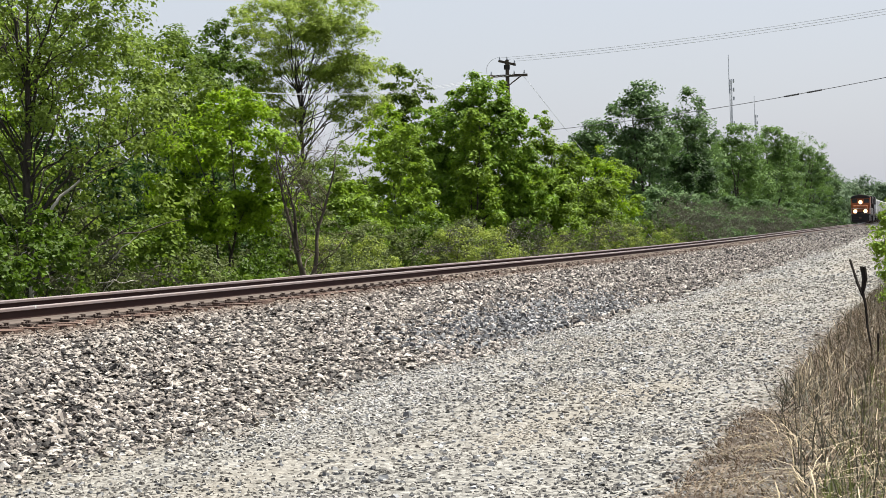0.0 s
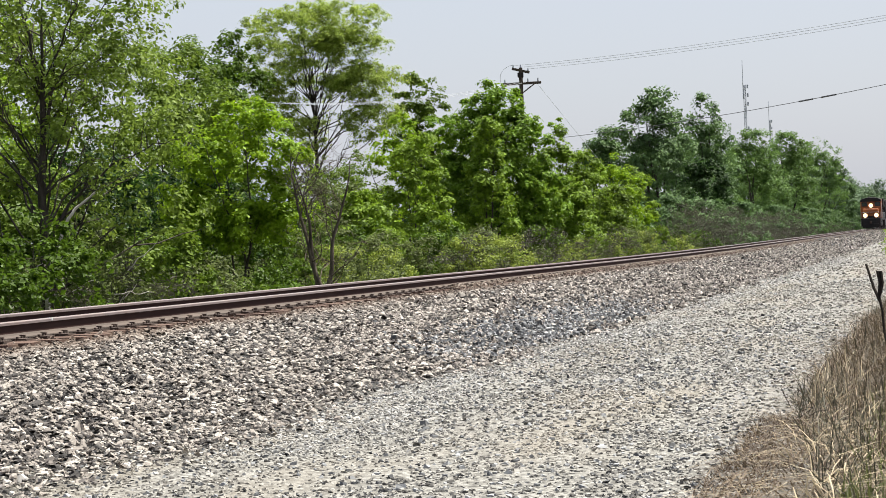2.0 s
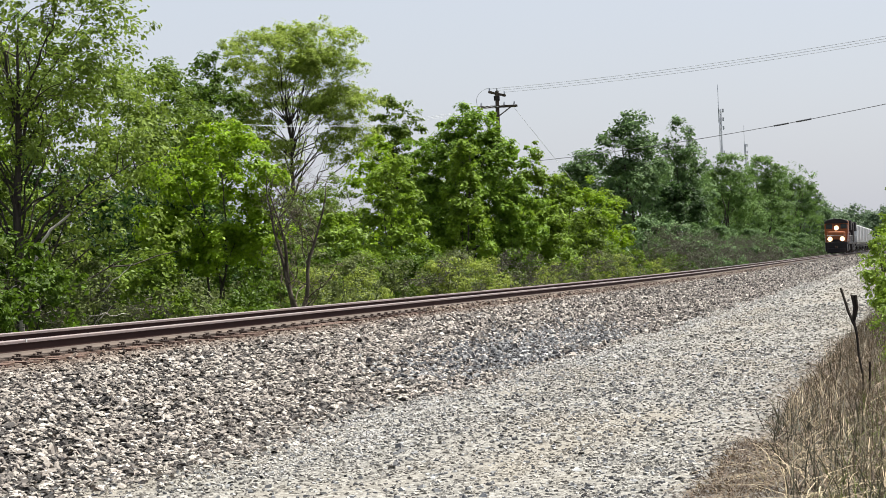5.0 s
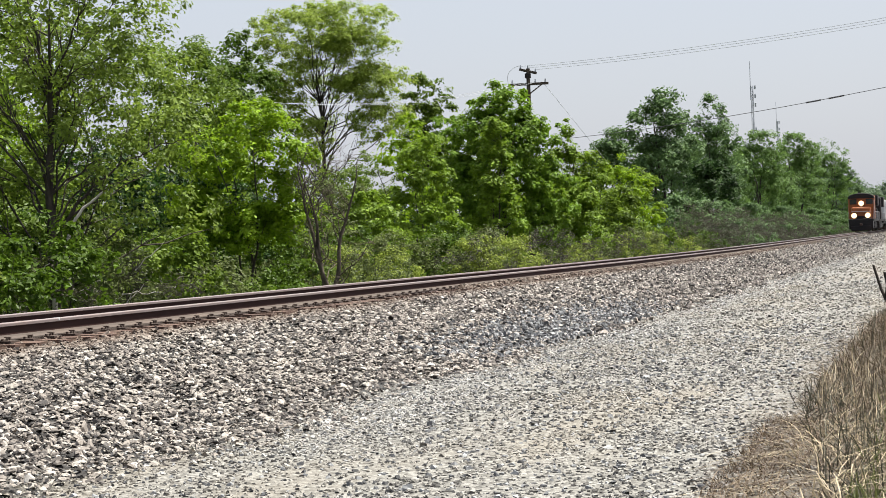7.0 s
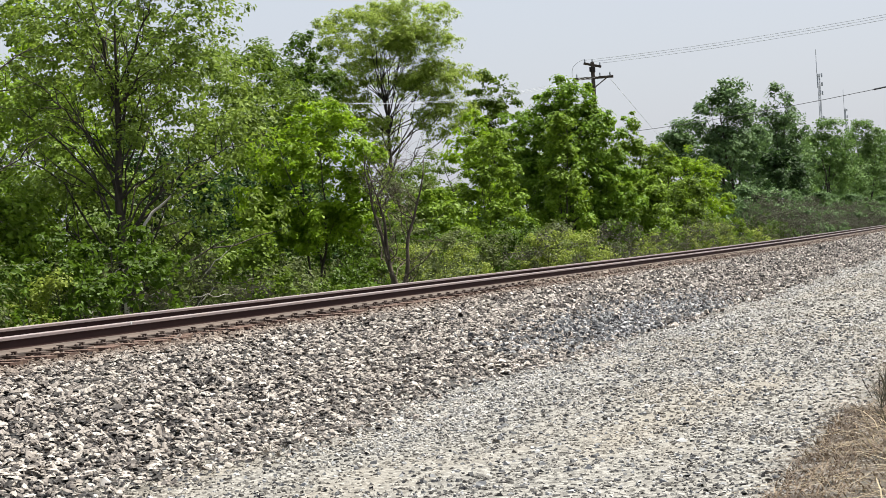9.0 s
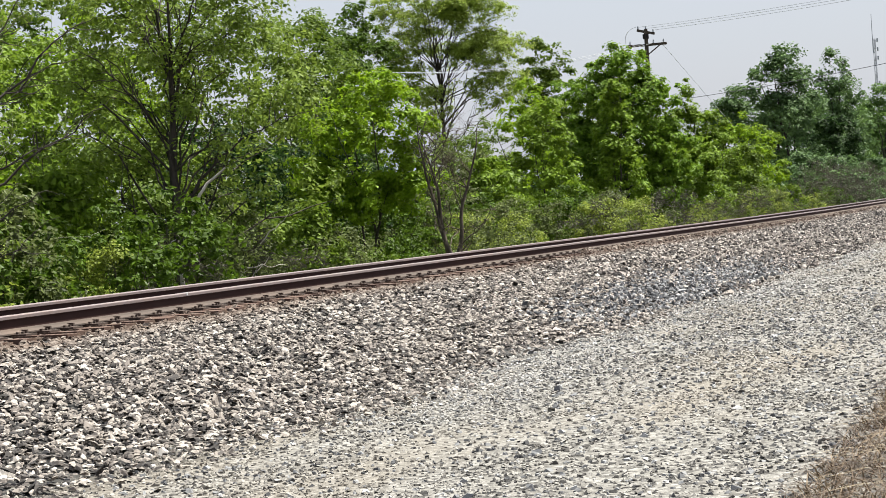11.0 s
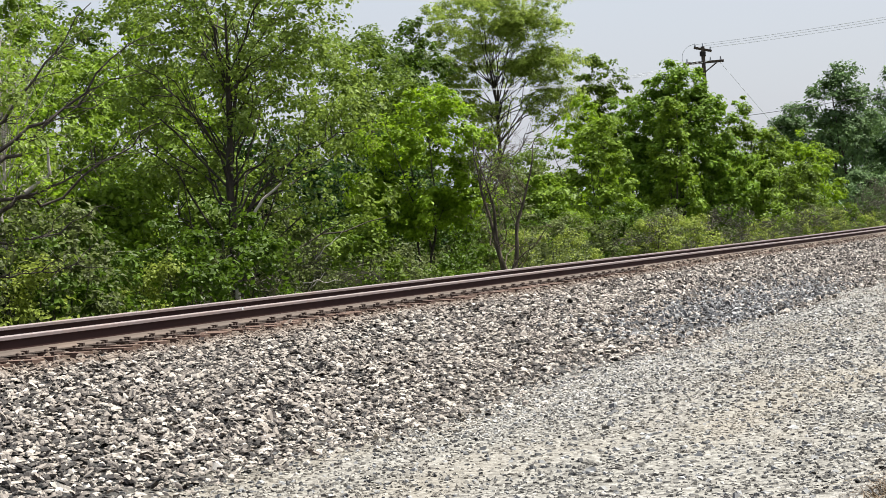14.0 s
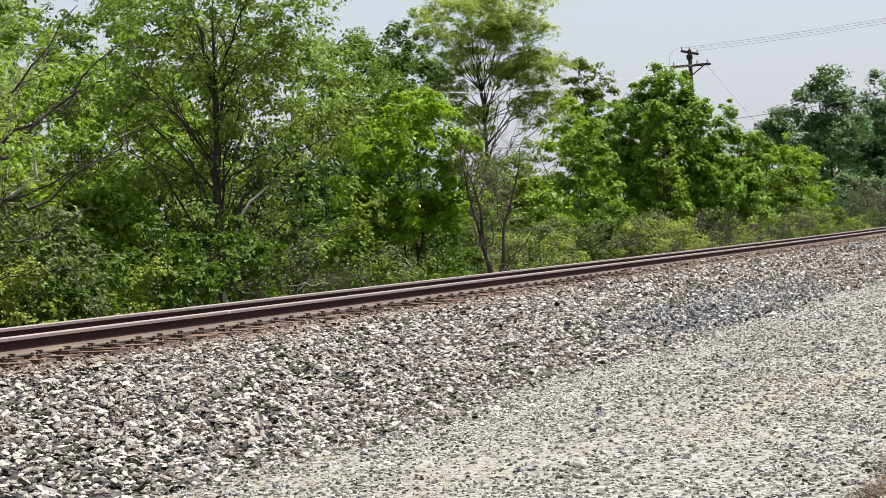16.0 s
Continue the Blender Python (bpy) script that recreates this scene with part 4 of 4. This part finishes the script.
def build_stones():
    g = np.random.default_rng(21)
    root = thing("ballast_bank", 0, 0, 0, "bank of loose grey crushed ballast below the rails", "ballast", kind="stuff")

    def spread(n, x0, x1, y0, y1):
        return g.uniform(x0, x1, n), g.uniform(y0, y1, n)
    for x0, x1, n, s in ((10, 20, 21000, 0.043), (20, 32, 18500, 0.048), (32, 50, 16000, 0.062), (50, 80, 12000, 0.064), (80, 140, 9000, 0.078), (140, 320, 6000, 0.095)):
        x, y = spread(n, x0, x1, 5.2, 9.2)
        keep = y > 6.05 + 0.22 * np.sin(x * 0.7) + g.normal(size=n) * 0.30
        part("stones", stones(int(keep.sum()), x[keep], y[keep], g, s, BALLAST, "stones", 0.12, 0.84, 1.25, x1 < 40), None, root)
    x, y = spread(9000, 9, 60, 9.15, 11.8)
    part("stones", stones(9000, x, y, g, 0.048, BALLAST, "stones", 0.2, 1.0, 2.0), None, root)
    n = 3400
    x, y = g.normal(34, 4.5, n), g.normal(6.55, 0.42, n)
    keep = (y > 5.7) & (x > 24) & (x < 48)
    part("fresh_stones", stones(int(keep.sum()), x[keep], y[keep], g, 0.052, SLATE, "fresh_stones", 0.9, 1.0, 0.8), None, root, "fresher blue-grey stone")
    x, y = spread(3500, 38, 150, 9.3, 9.78)
    part("stones", stones(3500, x, y, g, 0.07, BALLAST, "stones", 0.9), None, root)
    grit = thing("road_gravel", 0, 0, 0, "loose pale limestone gravel on the service road", "gravel", kind="stuff")
    for x0, x1, n, s in ((8.5, 16, 20000, 0.028), (16, 30, 22000, 0.033), (30, 60, 12000, 0.048), (60, 130, 6000, 0.07), (130, 300, 3000, 0.10)):
        x, y = spread(n, x0, x1, 0.75, 6.4)
        # the wheels have pressed it bare in long patches
        bare = np.array([noise.noise((p * 0.35, q * 1.3, 7)) + 0.5 * noise.noise((p * 1.6, q * 3.5, 2)) for p, q in zip(x, y)])
        keep = g.uniform(-1.15, 0.35, n) < bare
        part("grit", stones(int(keep.sum()), x[keep], y[keep], g, s, GRIT, "grit", 0.03, 0.85), None, grit)
    # pale crushed fines along the foot of the bank
    for x0, x1, n, s in ((14, 30, 3600, 0.028), (30, 55, 3200, 0.037), (55, 110, 1800, 0.055)):
        x = g.uniform(x0, x1, n)
        y = 5.35 + 0.25 * np.sin(x * 0.31) + g.normal(size=n) * 0.33
        part("fines", stones(n, x, y, g, s, PALE_GRIT, "fines", 0.10, 0.8), None, grit)
    for x0, x1, n, s in ((8.5, 20, 2000, 0.032), (20, 34, 1500, 0.04), (34, 70, 320, 0.055)):
        x, y = spread(n, x0, x1, 1.4, 6.3)
        part("dark_chips", stones(n, x, y, g, s, SLATE, "dark_chips", 0.12, 1.0), None, grit)


# ---- verge ----
def blades(n, x, y, h, g, mat, name, width=0.006, lean=0.35, flop=0.0):
    a = g.uniform(0, 2 * np.pi, n)
    d = np.stack([np.cos(a), np.sin(a), 0 * a], -1)
    s = np.stack([-np.sin(a + 0.6), np.cos(a + 0.6), 0 * a], -1)
    bend = flop + np.abs(g.normal(size=n)) * lean
    base = np.stack([x, y, ground_z(x, y) - 0.02], -1)
    rows = []
    for t, w in ((0, 1.0), (0.4, 0.9), (0.75, 0.6), (1.0, 0.15)):
        c = base + d * (h * bend * t ** 1.8)[:, None] + np.array([0, 0, 1]) * (h * (t - 0.45 * bend * t * t))[:, None]
        rows += [c - s * width * w, c + s * width * w]
    V = np.stack(rows, 1).reshape(-1, 3)
    q = np.array([(0, 1, 3, 2), (2, 3, 5, 4), (4, 5, 7, 6)])
    return np_mesh(name, V, (q[None] + 8 * np.arange(n)[:, None, None]).reshape(-1, 4), mat)


def build_verge():
    g = np.random.default_rng(33)
    root = thing("verge_grass", 0, 0, 0, "tall dry tan grass tangled with dead stems on the verge", "grass", kind="stuff")
    def edge(x):
        return 0.55 + 0.68 * np.clip((x - 11) / 7, 0, 1)

    def near(x, lo=0.45):
        return lo + (1 - lo) * np.clip((x - 11) / 9, 0, 1)
    n = 16500
    x = 9.5 + 38 * g.uniform(0, 1, n) ** 1.1
    y = edge(x) - np.abs(g.normal(size=n)) * 0.75
    clump = np.array([noise.noise((a * 1.1, b * 1.6, 3)) for a, b in zip(x, y)])
    h = g.uniform(0.08, 0.46, n) * near(x) * np.clip((edge(x) + 0.25 - y) / 0.6, 0.35, 1.0) * np.clip(0.85 + 1.1 * clump, 0.2, 1.6)
    part("dry_blades", blades(n, x, y, h, g, STRAW, "dry_blades", 0.004, 1.5), None, root)
    n = 9000
    x = 9.5 + 26 * g.uniform(0, 1, n)
    y = edge(x) + 0.1 - np.abs(g.normal(size=n)) * 0.8
    part("brown_litter", blades(n, x, y, g.uniform(0.08, 0.42, n) * near(x, 0.6), g, LITTER, "brown_litter", 0.006, 1.1, 0.8), None, root)
    n = 2600
    x = 10.2 + 30 * g.uniform(0, 1, n) ** 1.5
    y = 0.62 - np.abs(g.normal(size=n)) * 0.6
    part("green_blades", blades(n, x, y, g.uniform(0.06, 0.26, n), g, GREEN_BLADE, "green_blades", 0.006, 0.7), None, root)
    n = 4200
    x = 9.5 + 7 * g.uniform(0, 1, n)
    y = 1.5 - np.abs(g.normal(size=n)) * 0.5
    part("flattened_stems", blades(n, x, y, g.uniform(0.05, 0.22, n), g, LITTER, "flattened_stems", 0.005, 0.8, 0.9), None, root)
    n = 480
    x = 12.5 + 25 * g.uniform(0, 1, n)
    y = edge(x) + 0.06 - np.abs(g.normal(size=n)) * 0.45
    part("brown_stems", blades(n, x, y, g.uniform(0.15, 0.5, n), g, L_DRY, "brown_stems", 0.004, 0.5), None, root)
    n = 620
    x = 9.6 + 12 * g.uniform(0, 1, n)
    y = edge(x) - np.abs(g.normal(size=n)) * 0.45
    part("long_straws", blades(n, x, y, g.uniform(0.12, 0.5, n) * near(x, 0.6), g, PALE_STRAW, "long_straws", 0.005, 1.9), None, root)
    n = 260
    x = 9.6 + 6 * g.uniform(0, 1, n)
    y = edge(x) + 0.25 - np.abs(g.normal(size=n)) * 0.5
    part("fallen_straws", blades(n, x, y, g.uniform(0.2, 0.55, n), g, PALE_STRAW, "fallen_straws", 0.006, 0.9, 1.1), None, root)
    n = 700
    x = 9.6 + 9 * g.uniform(0, 1, n)
    y = edge(x) + 0.15 - np.abs(g.normal(size=n)) * 0.5
    part("dark_stems", blades(n, x, y, g.uniform(0.12, 0.4, n), g, L_DRY, "dark_stems", 0.005, 1.2), None, root)
    curls = []
    for k in range(9):
        x0 = g.uniform(13, 19)
        y0 = float(edge(x0)) + g.uniform(0.0, 0.2)
        hh = g.uniform(0.1, 0.25)
        t = np.linspace(0, 1, 9)
        w = g.uniform(-0.12, 0.12)
        curls.append((np.stack([x0 + 0.05 * np.sin(3 * t), y0 + w * t + 0.05 * np.sin(g.uniform(3, 6) * t), hh * np.sin(t * g.uniform(1.6, 2.5))], -1), 0.0035, 0.002))
    V, F = tube_arrays(curls, 5)
    part("curled_stems", np_mesh("curled_stems", V, F, BARK, True), None, root)
    # tall dark dead stalk
    st = thing("dead_stalk", 20.8, 0.60, 0.0, "tall black dead weed stalk with forked seed heads", "weed")
    V, F = tube_arrays([([(0, 0, 0), (0.0, -0.01, 0.25), (0.0, 0.03, 0.5), (0, 0.04, 0.7), (0, 0.07, 0.88), (0, 0.055, 1.0), (0, 0.075, 1.12)], 0.009, 0.017), ([(0, 0.06, 0.8), (0, 0.12, 0.95), (0, 0.19, 1.2)], 0.016, 0.012), ([(0, 0.06, 0.86), (0, 0.03, 1.0), (0, 0.045, 1.12)], 0.014, 0.017), ([(0, -0.07, 0.1), (0, -0.08, 0.42)], 0.008, 0.012)])
    part("stalk", np_mesh("stalk", V, F, STALK), None, st)
    woody("sapling", "leafy yellow-green sapling on the verge", "shrub", 55, 0.45, 4.0, 0.8, SPIRE, L_YELLOW, BARK, 200, 90, 20, 0.10, 0.16, 0.03, 3, 0.1, 14, 2)
    for k, (x, y, h, w) in enumerate([(46, 0.45, 2.3, 0.7), (52, 0.85, 2.1, 0.7), (60, 0.8, 2.6, 0.8), (70, 0.9, 2.6, 0.9), (82, 0.9, 2.8, 1.0), (40, 0.1, 1.6, 0.6), (31, 0.35, 0.9, 0.4), (27, 0.1, 0.6, 0.35), (98, 0.8, 3.0, 1.2), (120, 0.6, 3.4, 1.4)]):
        woody("shrub", "yellow-green leafy shrub on the verge", "shrub", x, y, h, w, BUSHY, L_YELLOW, BARK, 210 + k, 60, 18 if x > 35 else 34, 0.12 if x > 35 else 0.05, 0.15, 0.02, 4, 0.05, 10, 2, group="verge shrubs")
    weeds = thing("far_side_weeds", 0, 0, 0, "rank green and dry weeds beyond the track", "weeds", kind="stuff")
    n = 5000
    x = 14 + 90 * g.uniform(0, 1, n) ** 1.4
    y = 13.6 + np.abs(g.normal(size=n)) * 1.2
    part("weed_blades", blades(n, x, y, g.uniform(0.25, 0.8, n), g, GREEN_BLADE, "weed_blades", 0.011, 0.7), None, weeds)
    n = 500
    x = 14 + 90 * g.uniform(0, 1, n) ** 1.4
    y = 13.6 + np.abs(g.normal(size=n)) * 0.8
    part("dry_weeds", blades(n, x, y, g.uniform(0.3, 1.0, n), g, STRAW, "dry_weeds", 0.010, 0.6), None, weeds)


build_stones()
build_verge()


# ---- ties and plates ----
def build_ties():
    tie = bpy.data.meshes.new("tie")
    bm = box(bmesh.new(), -0.115, 0.115, -1.3, 1.3, -0.17, 0.0)
    bm.to_mesh(tie)
    bm.free()
    tie.materials.append(TIE)
    plate = bpy.data.meshes.new("tie_plate")
    bm = box(bmesh.new(), -0.10, 0.10, -0.22, 0.22, 0.0, 0.02)
    for s in (-1, 1):
        for x in (-0.05, 0.05):
            box(bm, x - 0.012, x + 0.012, s * 0.10 - 0.012, s * 0.10 + 0.012, 0.018, 0.04)
    bm.to_mesh(plate)
    bm.free()
    plate.materials.append(PLATE)
    anchor = bpy.data.meshes.new("rail_anchor")
    bm = box(bmesh.new(), 0.12, 0.15, -0.10, 0.10, -0.02, 0.035)
    bm.to_mesh(anchor)
    bm.free()
    anchor.materials.append(PLATE)
    g = np.random.default_rng(3)
    k = 0
    x = 12.0
    while x < 110:
        z = RAIL - 0.204 + float(rise(x))
        t = part("tie", tie, None, track)
        t.matrix_basis = pose(x, g.normal() * 0.05, z, 0, g.normal() * 1.2, g.normal() * 1.2)
        for s in (-1, 1):
            p = part("tie_plate", plate, None, track)
            p.matrix_basis = pose(x, s * 0.7535, z)
            if s < 0 and x < 75:
                a = part("rail_anchor", anchor, None, track)
                a.matrix_basis = pose(x, s * 0.7535, z + 0.018)
        x += 0.495 + g.normal() * 0.03


build_ties()


def build_loose_stones():
    """Single stones on the face of the bank, where it comes nearest."""
    g = np.random.default_rng(77)
    shapes = []
    for k in range(14):
        me = stones(1, np.array([0.0]), np.array([0.0]), g, 0.043, BALLAST, "stone", 0.0, 0.9, 0.0, 2)
        shapes.append(me)
    bank = bpy.data.objects["ballast_bank"]
    for k in range(300):
        x, y = g.uniform(11.5, 19), g.uniform(6.3, 8.8)
        ob = part("stone", shapes[k % 14], None, bank)
        ob.matrix_basis = pose(x, y, float(ground_z(x, y)) + 0.03, g.normal() * 25, g.normal() * 25, g.uniform(0, 360))


build_loose_stones()
part("weld_mark", box(bmesh.new(), 20.18, 20.215, -0.7535 - 0.039, -0.7535 + 0.03, RAIL - 0.03, RAIL + 0.001), GREY_CAR, track, "pale weld mark on the rail")


def motions():
    """The train rolls towards the camera at a steady twelve metres a second."""
    for wagon, back in TRAIN:
        rows = []
        for t in (0, 2, 4, 6, 8, 10, 12, 14, 16):
            x = 327.0 - 11.9 * t + back
            rows.append((t, pose(x, TRACK, RAIL + float(rise(x + 9)), 0, -0.215 if x > 110 else 0, 0)))
        walk(wagon, rows)


motions()
